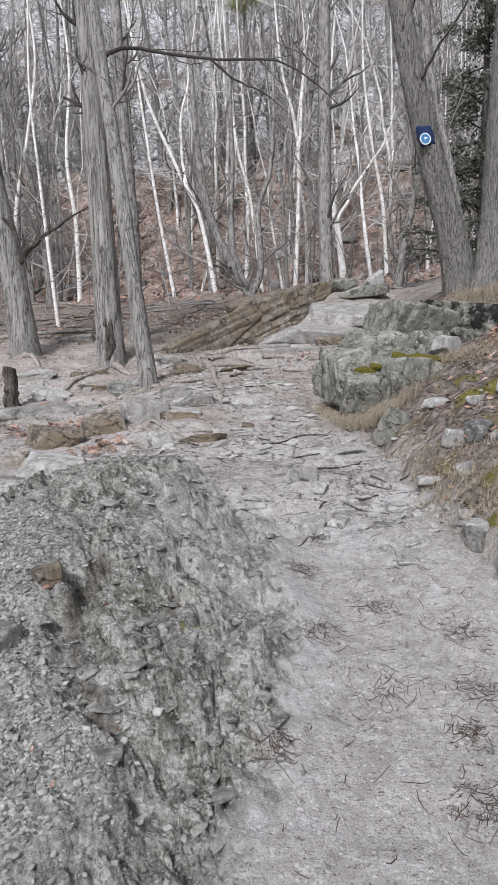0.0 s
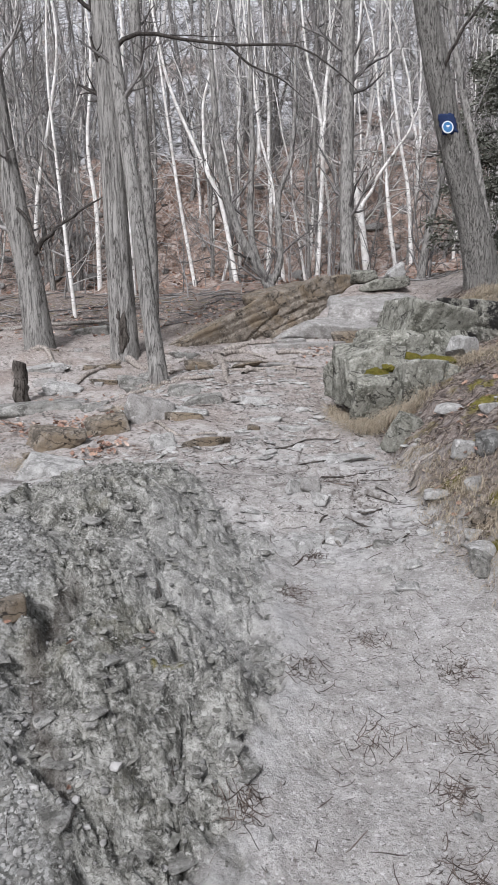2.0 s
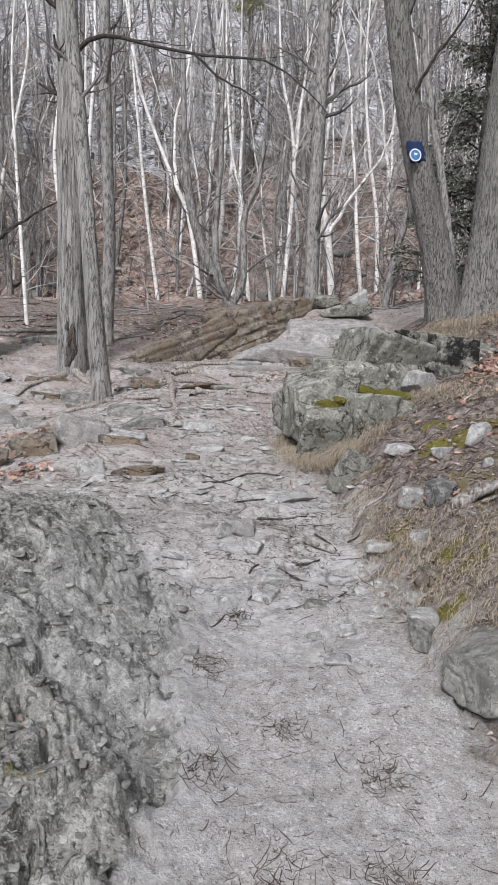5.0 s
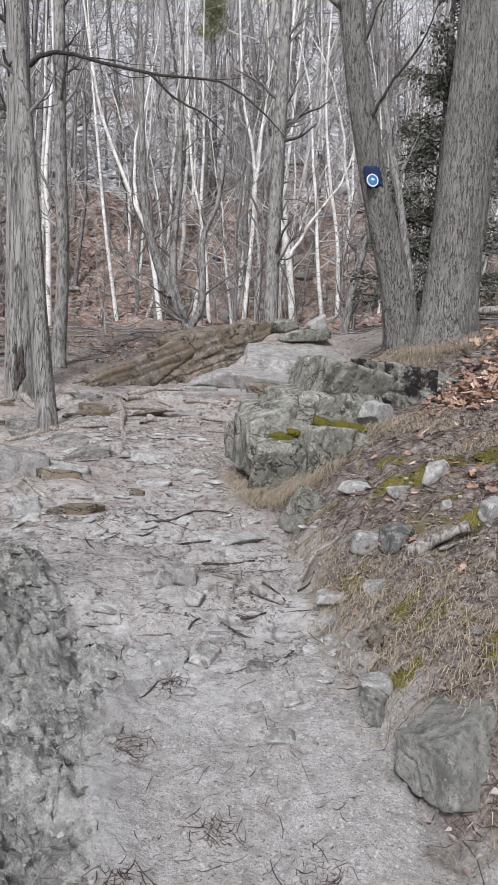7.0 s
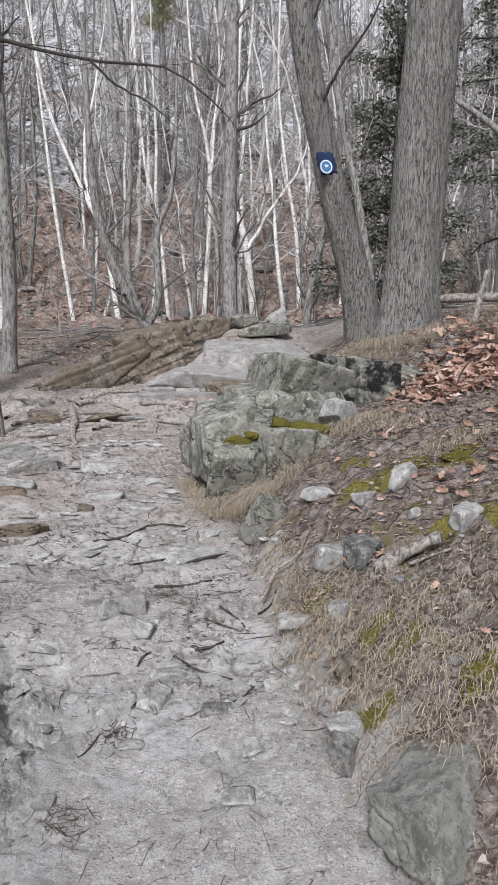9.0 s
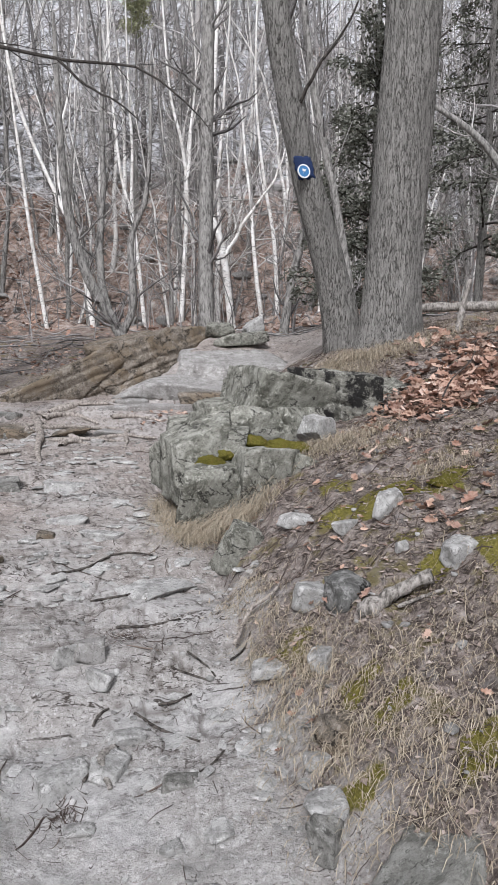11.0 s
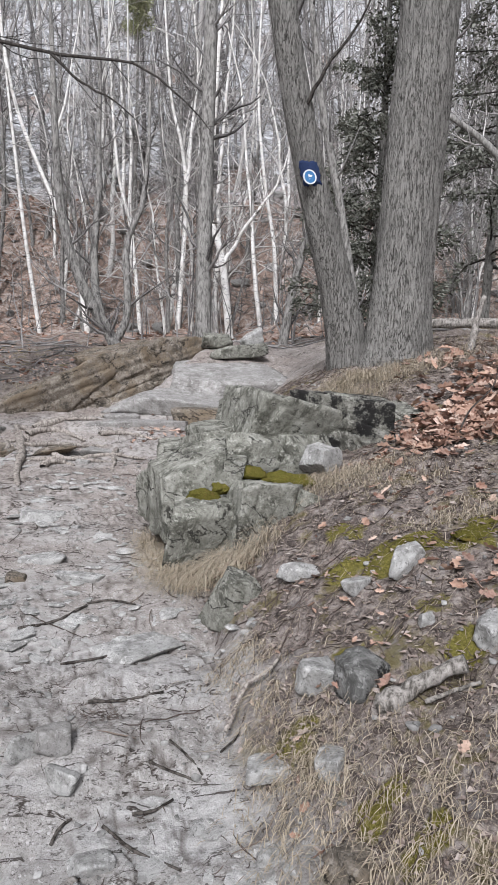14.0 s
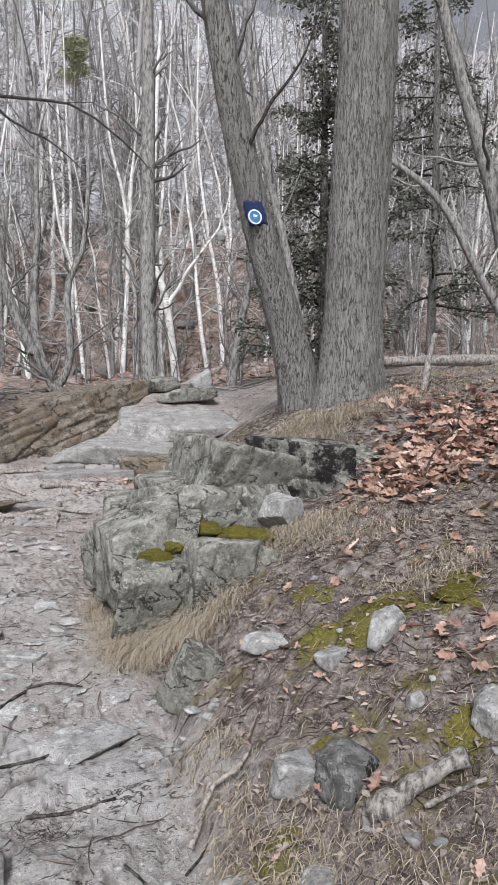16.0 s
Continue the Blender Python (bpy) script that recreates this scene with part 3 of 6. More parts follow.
MOSS_SPOTS = ((2.12, 4.9, 0.34, 0.85), (1.88, 4.98, 0.22, 0.8), (1.68, 4.94, 0.2, 0.75), (1.53, 5.03, 0.16, 0.7), (1.35, 6.15, 0.2, 0.8), (-0.2, 2.47, 0.12, 0.45), (2.3, 8.0, 0.3, 0.6), (1.35, 3.9, 0.17, 0.72), (1.2, 4.3, 0.14, 0.55), (2.0, 4.2, 0.32, 0.72), (1.5, 4.5, 0.2, 0.5), (1.45, 3.7, 0.2, 0.75), (1.62, 3.35, 0.2, 0.7), (1.25, 3.5, 0.15, 0.7), (1.62, 5.4, 0.16, 0.6), (1.38, 4.52, 0.1, 0.7), (2.5, 5.1, 0.3, 0.75), (1.75, 4.55, 0.14, 0.55), (1.95, 7.75, 0.2, 0.6))
build_ground()


# ---- trees ----
def trunk_mesh(name, ctrl, radii, sides, rings, flare=0.0, rough=0.03, freq=9.0, seed=0, lobes=0.0):
    """A trunk with bark relief and root flare, along control points."""
    p = curve_pts(ctrl, rings)
    t = np.linspace(0, 1, rings)
    r = np.interp(t, np.linspace(0, 1, len(radii)), radii)
    hgt = p[:, 2] - p[0, 2]
    r = r * (1 + flare * np.exp(-np.maximum(hgt, 0) / 0.16))
    th = np.linspace(0, 2 * np.pi, sides, endpoint=False)
    T, H = np.meshgrid(th, hgt)
    cx, cy = np.cos(T), np.sin(T)
    rel = rough * ridged(cx * freq / 3, cy * freq / 3, H * freq / 12 + 0.05 * fbm(cx * 3, cy * 3, H * 3, 2, seed), 3, seed) + 0.5 * rough * fbm(cx * 1.2, cy * 1.2, H * 0.8, 2, seed + 9)
    rel = rel + lobes * np.cos(2 * (T - 0.2)) + flare * 0.35 * np.exp(-np.maximum(H, 0) / 0.13) * np.cos(5 * T + seed)
    R = r[:, None] * (1 + rel)
    d = np.gradient(p, axis=0)
    d /= np.linalg.norm(d, axis=1)[:, None]
    a = np.cross(np.array([0.0, 1.0, 0.0]), d)
    a /= np.linalg.norm(a, axis=1)[:, None]
    b = np.cross(d, a)
    v = p[:, None, :] + (a[:, None, :] * cx[..., None] + b[:, None, :] * cy[..., None]) * R[..., None]
    i, j = np.meshgrid(np.arange(rings - 1), np.arange(sides), indexing="ij")
    j2 = (j + 1) % sides
    f = np.stack([i * sides + j, i * sides + j2, (i + 1) * sides + j2, (i + 1) * sides + j], -1).reshape(-1, 4)
    return fast_mesh(name, v.reshape(-1, 3), f)


def grow(rng, start, direction, length, segs, bend, up):
    """A wandering polyline."""
    p, d = np.array(start, float), np.array(direction, float)
    d /= np.linalg.norm(d)
    out = [p.copy()]
    for _ in range(segs):
        d = d + rng.normal(0, bend, 3) + np.array([0, 0, up])
        d /= np.linalg.norm(d)
        p = p + d * length / segs
        out.append(p.copy())
    return np.array(out)


def add_branches(tubes, rng, path, radii, count, lo, hi, length, ratio, sub, up=0.12, spread=0.9, sides=4, bend=0.16):
    """Side branches with their own twigs, from a limb's polyline."""
    n = len(path)
    for _ in range(count):
        t = rng.uniform(lo, hi)
        k = min(n - 2, int(t * (n - 1)))
        u = t * (n - 1) - k
        p = path[k] * (1 - u) + path[k + 1] * u
        axis = path[k + 1] - path[k]
        axis = axis / (np.linalg.norm(axis) + 1e-9)
        side = rng.normal(0, 1, 3)
        side -= axis * side.dot(axis)
        side /= np.linalg.norm(side) + 1e-9
        ln = length * rng.uniform(0.5, 1.15) * (1.15 - 0.6 * t)
        q = grow(rng, p, axis * rng.uniform(0.35, 0.9) + side * spread, ln, 5, bend, up)
        r0 = max(0.0025, np.interp(t, np.linspace(0, 1, len(radii)), radii) * ratio)
        rr = r0 * np.linspace(1, 0.25, len(q))
        tubes.add(q, rr, sides)
        if sub:
            add_branches(tubes, rng, q, rr, sub[0], 0.2, 0.98, ln * 0.55, 0.6, sub[1:], up, spread, 3, bend)


def tree(name, ctrl, radii, bark, label, category, group="", sides=12, rings=40, flare=0.25, rough=0.03, freq=9.0, seed=1, forks=(), twigs=(0, 0, 0), twig_mat=None, twig_len=0.8, lobes=0.0, twig_lo=0.3, sub=(4,)):
    """A bare tree: trunk, forked limbs and twigs are parts under one base."""
    rng = np.random.default_rng(seed)
    base = np.array(ctrl[0], float)
    c = np.asarray(ctrl, float) - base
    c = np.vstack([c[0] - (c[1] - c[0]) * (0.15 / max(0.2, np.linalg.norm(c[1] - c[0]))), c])
    root = empty_at(name, base, label, category, group)
    put("trunk", trunk_mesh("trunk", c, [radii[0] * 1.02, *radii], sides, rings, flare, rough, freq, seed, lobes), bark, root)
    path = curve_pts(c, 24)
    limbs = [(path, np.interp(np.linspace(0, 1, 24), np.linspace(0, 1, len(radii)), radii))]
    for fork in forks:
        pts, r = np.asarray(fork[0], float) - base, fork[1]
        q = curve_pts(pts, 14)
        tb = Tubes()
        rr = np.interp(np.linspace(0, 1, 14), np.linspace(0, 1, len(r)), r)
        q[1:-1] += rng.normal(0, 0.012, (12, 3)) * (rr[1:-1, None] / 0.03).clip(0.3, 1.2)
        tb.add(q, rr, 8)
        put("limb", tb.mesh("limb"), fork[2] if len(fork) > 2 else bark, root)
        limbs.append((q, rr))
    if twigs[0]:
        tb = Tubes()
        for n, (q, rr) in enumerate(limbs):
            add_branches(tb, rng, q, rr, twigs[0] if n == 0 else twigs[1], twig_lo if n == 0 else 0.15, 0.99, twig_len, 0.35, sub)
        put("crown", tb.mesh("crown"), twig_mat or M_TWIG, root, "fine bare twigs", kind="stuff")
    return root


# shaggy-barked trees beside the trail
tree("shagbark_tree", [(-3.66, 11.0, 1.40), (-3.78, 11.0, 2.6), (-4.08, 11.0, 4.6), (-4.3, 11.1, 7.2), (-4.4, 11.2, 10.5)], (0.22, 0.185, 0.165, 0.13, 0.06), M_SHAG,
     "grey shaggy-barked tree with a dark forked limb", "tree", sides=48, rings=140, flare=0.14, rough=0.05, seed=3,
     forks=[([(-3.7, 11.0, 2.75), (-3.35, 10.9, 3.1), (-2.9, 10.8, 3.35), (-2.4, 10.7, 3.6)], (0.05, 0.03, 0.02, 0.008), M_DARKBRANCH),
            ([(-4.0, 11.0, 3.6), (-3.6, 10.7, 3.2), (-3.4, 10.6, 2.6)], (0.03, 0.025, 0.01), M_DARKBRANCH)], twigs=(10, 4, 0), twig_len=1.4, twig_lo=0.35)
hollow_tree = tree("shagbark_tree", [(-2.19, 10.5, 1.27), (-2.22, 10.5, 2.4), (-2.26, 10.5, 3.8), (-2.34, 10.5, 6.3), (-2.5, 10.6, 10.0)], (0.20, 0.175, 0.16, 0.135, 0.05), M_SHAG,
     "tall grey shaggy-barked tree with a hollow base", "tree", sides=56, rings=170, flare=0.16, rough=0.055, seed=5,
     forks=[([(-2.15, 10.4, 5.45), (-1.85, 10.35, 5.62), (-1.3, 10.2, 5.50), (-0.57, 10.0, 5.32), (0.0, 9.8, 5.22), (0.4, 9.5, 5.07), (0.9, 9.4, 4.7), (1.15, 9.3, 4.4)], (0.036, 0.029, 0.022, 0.019, 0.016, 0.012, 0.009, 0.004), M_DARKBRANCH),
            ([(-0.57, 10.0, 5.32), (-0.2, 9.9, 5.0), (0.18, 9.7, 4.75), (0.5, 9.6, 4.45)], (0.017, 0.013, 0.009, 0.003), M_DARKBRANCH)], twigs=(8, 9, 0), twig_len=1.1, twig_lo=0.5, twig_mat=M_DARKBRANCH)
tree("slim_tree", [(-1.25, 8.2, 1.02), (-1.40, 8.3, 2.2), (-1.58, 8.5, 3.55), (-1.85, 8.8, 5.35), (-2.3, 9.2, 8.5)], (0.105, 0.085, 0.08, 0.075, 0.035), M_SHAG,
     "slim leaning grey tree rooted at the trail edge", "tree", sides=32, rings=110, flare=0.08, rough=0.05, seed=7, twigs=(8, 0, 0), twig_len=1.2, twig_lo=0.55)
tree("grey_tree", [(-2.15, 12.5, 1.75), (-2.12, 12.5, 3.2), (-2.2, 12.5, 4.75), (-2.3, 12.5, 7.3), (-2.4, 12.6, 10.5)], (0.12, 0.10, 0.095, 0.085, 0.04), M_SMOOTH,
     "straight grey tree behind the shaggy-barked pair", "tree", sides=20, rings=70, seed=9, twigs=(14, 0, 0), twig_len=1.4, twig_lo=0.35)
tree("grey_tree", [(1.46, 14.5, 2.43), (1.42, 14.5, 4.17), (1.41, 14.5, 6.11), (1.4, 14.5, 7.99), (1.35, 14.5, 10.73)], (0.145, 0.13, 0.12, 0.11, 0.05), M_SMOOTH,
     "tall straight grey tree rising behind the rock ledge", "tree", sides=24, rings=90, seed=11, twigs=(16, 0, 0), twig_len=1.5, twig_lo=0.35, rough=0.04)
# the leaning pair on the crest
blaze_tree = tree("leaning_tree", [(2.62, 9.0, 2.18), (2.42, 8.9, 2.9), (2.06, 8.75, 3.95), (1.70, 8.6, 5.4), (1.35, 8.6, 7.6), (1.2, 8.6, 10.0)], (0.215, 0.168, 0.14, 0.122, 0.10, 0.05), M_FURROW,
     "leaning dark-barked tree carrying a blue trail marker", "tree", sides=64, rings=220, flare=0.15, rough=0.04, freq=30, seed=13,
     forks=[([(1.95, 8.6, 4.45), (2.1, 8.4, 4.75), (2.35, 8.3, 5.1), (2.5, 8.2, 5.5)], (0.020, 0.015, 0.011, 0.005), M_DARKBRANCH)], twigs=(9, 6, 0), twig_len=0.9, twig_lo=0.4)
tree("large_tree", [(3.04, 8.75, 2.15), (3.06, 8.75, 3.0), (3.10, 8.75, 4.2), (3.16, 8.75, 5.6), (3.2, 8.8, 8.0), (3.25, 8.9, 11.0)], (0.335, 0.275, 0.268, 0.268, 0.25, 0.16), M_FURROW,
     "thick double-stemmed tree with deeply furrowed bark", "tree", sides=96, rings=260, flare=0.2, rough=0.035, freq=42, seed=15, lobes=0.05, twigs=(5, 0, 0), twig_len=1.2, twig_lo=0.6)


def birch(ctrl, r0, seed, label, forks=(), mat=None):
    n = len(ctrl)
    return tree("birch_tree", ctrl, [0.58 * r0 * (1 - 0.7 * i / (n - 1)) for i in range(n)], mat or M_BIRCH, label, "tree", "birches on the hillside foot", sides=10, rings=40, flare=0.1, rough=0.03,
                seed=seed, forks=forks, twigs=(16, 10, 0), twig_mat=M_PALETWIG, twig_len=1.3, twig_lo=0.25)


birch([(-3.98, 14.0, 1.75), (-4.1, 14.0, 3.3), (-4.22, 14.0, 5.0), (-4.3, 14.0, 6.7), (-4.2, 14.2, 9.5)], 0.075, 21, "slender white birch at the foot of the slope")
birch([(-2.43, 21.0, 2.59), (-2.9, 21.0, 5.48), (-3.19, 21.0, 7.71), (-3.4, 21.0, 9.45), (-3.67, 21.0, 12.12)], 0.10, 22, "slender white birch leaning over the slope foot")
birch([(-1.2, 21.0, 2.72), (-1.66, 21.0, 5.22), (-2.24, 21.0, 6.49), (-3.08, 21.0, 8.45), (-3.47, 21.0, 10.16), (-3.82, 21.0, 12.11)], 0.125, 23, "forked white birch with bent stem",
      [([(-2.02, 21.0, 5.99), (-2.17, 21.0, 7.76), (-1.87, 21.0, 9.1), (-1.6, 21.0, 11.13)], (0.05, 0.04, 0.03, 0.012))])
birch([(0.16, 21.0, 2.97), (-0.16, 21.0, 5.74), (-0.51, 21.0, 7.09), (-0.76, 21.0, 9.3), (-0.93, 21.0, 12.31)], 0.10, 24, "slender white birch at the foot of the slope")
birch([(1.14, 21.0, 2.95), (1.27, 21.0, 6.41), (1.13, 21.0, 7.92), (0.77, 21.0, 9.39), (0.49, 21.0, 12.41)], 0.12, 25, "bright white birch with a forked top",
      [([(1.25, 21.0, 6.47), (1.34, 21.0, 8.23), (1.6, 21.0, 10.75)], (0.06, 0.04, 0.015))])
birch([(2.38, 19.0, 2.93), (2.11, 19.0, 4.87), (1.75, 19.0, 6.03), (1.82, 19.0, 8.01), (1.87, 19.0, 9.86), (1.94, 19.0, 11.42)], 0.17, 26, "white birch with a low fork behind the ledge",
      [([(2.14, 19.0, 4.62), (2.73, 19.0, 5.73), (3.35, 19.0, 6.59), (3.68, 19.0, 7.56)], (0.05, 0.04, 0.028, 0.012))])
birch([(3.88, 21.0, 3.05), (3.73, 21.0, 5.43), (3.38, 21.0, 7.27), (3.11, 21.0, 9.52), (3.1, 21.0, 12.58)], 0.11, 27, "pale birch leaning beside the crest")
birch([(1.55, 22.0, 3.17), (1.54, 22.0, 5.04), (1.27, 22.0, 7.45), (1.51, 22.0, 10.28), (1.21, 22.0, 12.99)], 0.10, 28, "slim white birch on the leafy slope")
birch([(-3.66, 18.0, 2.14), (-3.75, 18.0, 4.86), (-3.84, 18.0, 6.12), (-3.74, 18.0, 8.59), (-3.83, 18.0, 10.49)], 0.13, 29, "white birch between the grey trees")
birch([(-5.09, 20.0, 2.3), (-5.09, 20.0, 4.88), (-5.26, 20.0, 6.71), (-5.07, 20.0, 9.06), (-5.28, 20.0, 11.35)], 0.13, 36, "white birch beyond the shaggy-barked trees")
birch([(-6.9, 20.0, 2.57), (-6.78, 20.0, 5.22), (-6.29, 20.0, 7.48), (-5.99, 20.0, 9.37), (-6.2, 20.0, 11.37)], 0.12, 37, "leaning white birch beyond the shaggy-barked trees")


# leaning pale trees at the edge of the wood
tree("bare_tree", [(7.1, 12.0, 2.95), (6.6, 12.0, 5.1), (6.25, 12.0, 6.2), (5.56, 12.0, 8.3), (5.2, 12.0, 10.5)], (0.13, 0.115, 0.10, 0.085, 0.04), M_SMOOTH, "grey bare tree leaning from the bank", "tree", sides=16, rings=50, seed=31, twigs=(14, 0, 0), twig_len=1.5)
tree("bare_tree", [(6.9, 11.6, 2.9), (6.2, 11.7, 4.05), (5.5, 11.8, 5.25), (4.6, 12.0, 5.95), (3.9, 12.1, 6.3)], (0.07, 0.06, 0.055, 0.035, 0.012), M_SMOOTH, "thin pale tree arching over the bank", "tree", sides=12, rings=40, seed=32, twigs=(12, 0, 0), twig_len=1.0, twig_mat=M_PALETWIG)
tree("bent_tree", [(-0.05, 14.6, 2.35), (-0.25, 14.6, 2.7), (-0.75, 14.5, 3.6), (-1.1, 14.5, 5.0), (-1.3, 14.6, 8.0)], (0.11, 0.10, 0.09, 0.075, 0.03), M_SMOOTH, "grey tree leaning with a crooked stem", "tree", sides=14, rings=50, seed=33,
     forks=[([(-0.1, 14.6, 2.5), (0.1, 14.6, 3.0), (0.05, 14.6, 4.2), (0.35, 14.6, 5.2), (0.4, 14.6, 7.5)], (0.075, 0.07, 0.06, 0.045, 0.015)), ([(-0.35, 14.6, 2.75), (-0.5, 14.7, 3.8), (-0.45, 14.7, 5.5), (-0.5, 14.7, 8.0)], (0.085, 0.07, 0.05, 0.02))], twigs=(12, 8, 0), twig_len=1.2)
tree("slim_tree", [(3.35, 11.0, 2.35), (2.98, 11.0, 4.1), (2.54, 11.0, 6.05), (2.2, 11.0, 9.0)], (0.06, 0.055, 0.045, 0.02), M_SMOOTH, "thin dark tree slanting behind the leaning pair", "tree", sides=12, rings=40, seed=35, twigs=(10, 0, 0), twig_len=0.9)
tree("bent_tree", [(2.9, 14.5, 2.5), (3.05, 14.5, 3.6), (3.3, 14.5, 5.0), (3.2, 14.5, 8.0)], (0.09, 0.075, 0.06, 0.02), M_SMOOTH, "slim grey tree behind the crest", "tree", sides=12, rings=40, seed=34, twigs=(14, 0, 0), twig_len=1.2)


# ---- far woods ----
def tree_template(rng, h, r0, n_branch, n_twig, kink):
    """One small bare tree as arrays, standing at the origin."""
    tb = Tubes()
    p = grow(rng, (0, 0, 0), (rng.normal(0, 0.06), rng.normal(0, 0.06), 1), h, 8, kink, 0.015)
    rr = r0 * np.linspace(1, 0.12, 9)
    tb.add(p, rr, 5)
    for _ in range(n_branch):
        t = rng.uniform(0.14, 0.97)
        k = min(7, int(t * 8))
        q0 = p[k] + (p[k + 1] - p[k]) * (t * 8 - k)
        a = rng.uniform(0, 6.283)
        d = np.array([math.cos(a), math.sin(a), rng.uniform(0.15, 1.2)])
        ln = h * rng.uniform(0.12, 0.30) * (1.2 - 0.7 * t)
        q = grow(rng, q0, d, ln, 4, 0.22, 0.08)
        br = max(0.006, r0 * (1 - t) * 0.45)
        tb.add(q, br * np.linspace(1, 0.3, 5), 3)
        for _ in range(n_twig):
            u = rng.uniform(0.2, 1.0)
            w = q[0] + (q[-1] - q[0]) * u
            kk = min(3, int(u * 4))
            w = q[kk] + (q[kk + 1] - q[kk]) * (u * 4 - kk)
            g = grow(rng, w, d + rng.normal(0, 0.75, 3), ln * rng.uniform(0.25, 0.6), 2, 0.25, 0.05)
            tb.add(g, max(0.004, br * 0.45) * np.array([1, 0.7, 0.3]), 3)
    return np.concatenate(tb.v), np.concatenate(tb.f)


def scatter(templates, places):
    """Copies of template arrays, turned, scaled and set down, as one vertex and face array."""
    vs, fs, n = [], [], 0
    for k, x, y, z, turn, sc in places:
        v, f = templates[k]
        c, s = math.cos(turn), math.sin(turn)
        m = np.array([[c, s, 0], [-s, c, 0], [0, 0, 1]]) * sc
        vs.append(v @ m + np.array([x, y, z]))
        fs.append(f + n)
        n += len(v)
    return np.concatenate(vs), np.concatenate(fs)


def template_thing(rng, h, r0, bark, twig_mat, name, label):
    """A whole young tree as a thing with a trunk and twigs, to be copied."""
    v, f = tree_template(rng, h, r0, 20, 5, rng.uniform(0.06, 0.15))
    root = empty_at(name, (0, 0, 0), label, "tree", "young trees on the hillside")
    nv, nf = 9 * 5, 8 * 5
    put("trunk", fast_mesh("trunk", v[:nv], f[:nf]), bark, root)
    put("crown", fast_mesh("crown", v[nv:], f[nf:] - nv), twig_mat, root, kind="stuff")
    return root


def far_woods():
    rng = np.random.default_rng(77)
    pale = [template_thing(rng, rng.uniform(5.5, 9), rng.uniform(0.04, 0.085), M_BIRCH, M_PALETWIG, "birch_tree", "young white birch on the leaf-strewn hillside") for _ in range(7)]
    dark = [template_thing(rng, rng.uniform(5.5, 9), rng.uniform(0.045, 0.11), M_SMOOTH, M_TWIG, "bare_tree", "young grey bare tree on the hillside") for _ in range(7)]
    used = set()
    n = 230
    ys = 20.5 + 15 * rng.random(n) ** 1.2
    xs = rng.uniform(-0.55, 0.62, n) * (ys + 2) + 0.4
    for x, y, z in zip(xs, ys, ground_z(xs, ys)):
        group = pale if rng.random() < 0.42 else dark
        src = group[rng.integers(7)]
        m = pose(x, y, z - 0.2, 0, 0, rng.uniform(0, 360)) @ Matrix.Scale(rng.uniform(0.75, 1.2), 4)
        if src.name in used:
            copy_thing(src, m)
        else:
            used.add(src.name)
            src.matrix_world = m
    for src in pale + dark:
        if src.name not in used:
            src.matrix_world = pose(rng.uniform(-8, 8), 24, gz(0, 24) - 0.3)
    far_t = [tree_template(rng, rng.uniform(7, 11), rng.uniform(0.05, 0.14), 16, 3, 0.05) for _ in range(10)]
    thin_t = [tree_template(rng, rng.uniform(2.0, 4.5), 0.02, 12, 4, 0.10) for _ in range(8)]
    n = 520
    ys = 30 + 90 * rng.random(n) ** 1.5
    xs = rng.uniform(-0.55, 0.6, n) * (ys + 2) + 0.4
    far = [(rng.integers(10), x, y, z - 0.3, rng.uniform(0, 6.28), rng.uniform(0.8, 1.5)) for x, y, z in zip(xs, ys, ground_z(xs, ys))]
    n = 180
    ys = 15.5 + 10 * rng.random(n)
    xs = rng.uniform(-0.5, 0.62, n) * (ys + 2) + 0.4
    ok = (np.abs(xs - 1) > 1.5) | (ys > 15.0)
    xs, ys = xs[ok], ys[ok]
    thin = [(rng.integers(8), x, y, z - 0.05, rng.uniform(0, 6.28), rng.uniform(0.5, 1.1)) for x, y, z in zip(xs, ys, ground_z(xs, ys))]
    put("upper_woods", fast_mesh("upper_woods", *scatter(far_t, far[:420])), M_TWIG, None, "dense leafless woodland covering the upper hill", "woodland", "stuff")
    put("upper_birches", fast_mesh("upper_birches", *scatter(far_t, far[420:])), M_PALETWIG, None, "pale birches through the upper woodland", "woodland", "stuff")
    put("undergrowth", fast_mesh("undergrowth", *scatter(thin_t, thin)), M_TWIG, None, "tangled grey saplings and brush under the trees", "woodland", "stuff")


far_woods()

M_NEEDLE = island_material("evergreen_sprays", [(0.0, (0.03, 0.035, 0.024)), (0.5, (0.095, 0.10, 0.075)), (1.0, (0.33, 0.335, 0.29))])
M_PINE = island_material("yellow_green_needles", [(0.0, (0.15, 0.165, 0.08)), (0.5, (0.29, 0.30, 0.16)), (1.0, (0.46, 0.46, 0.30))])


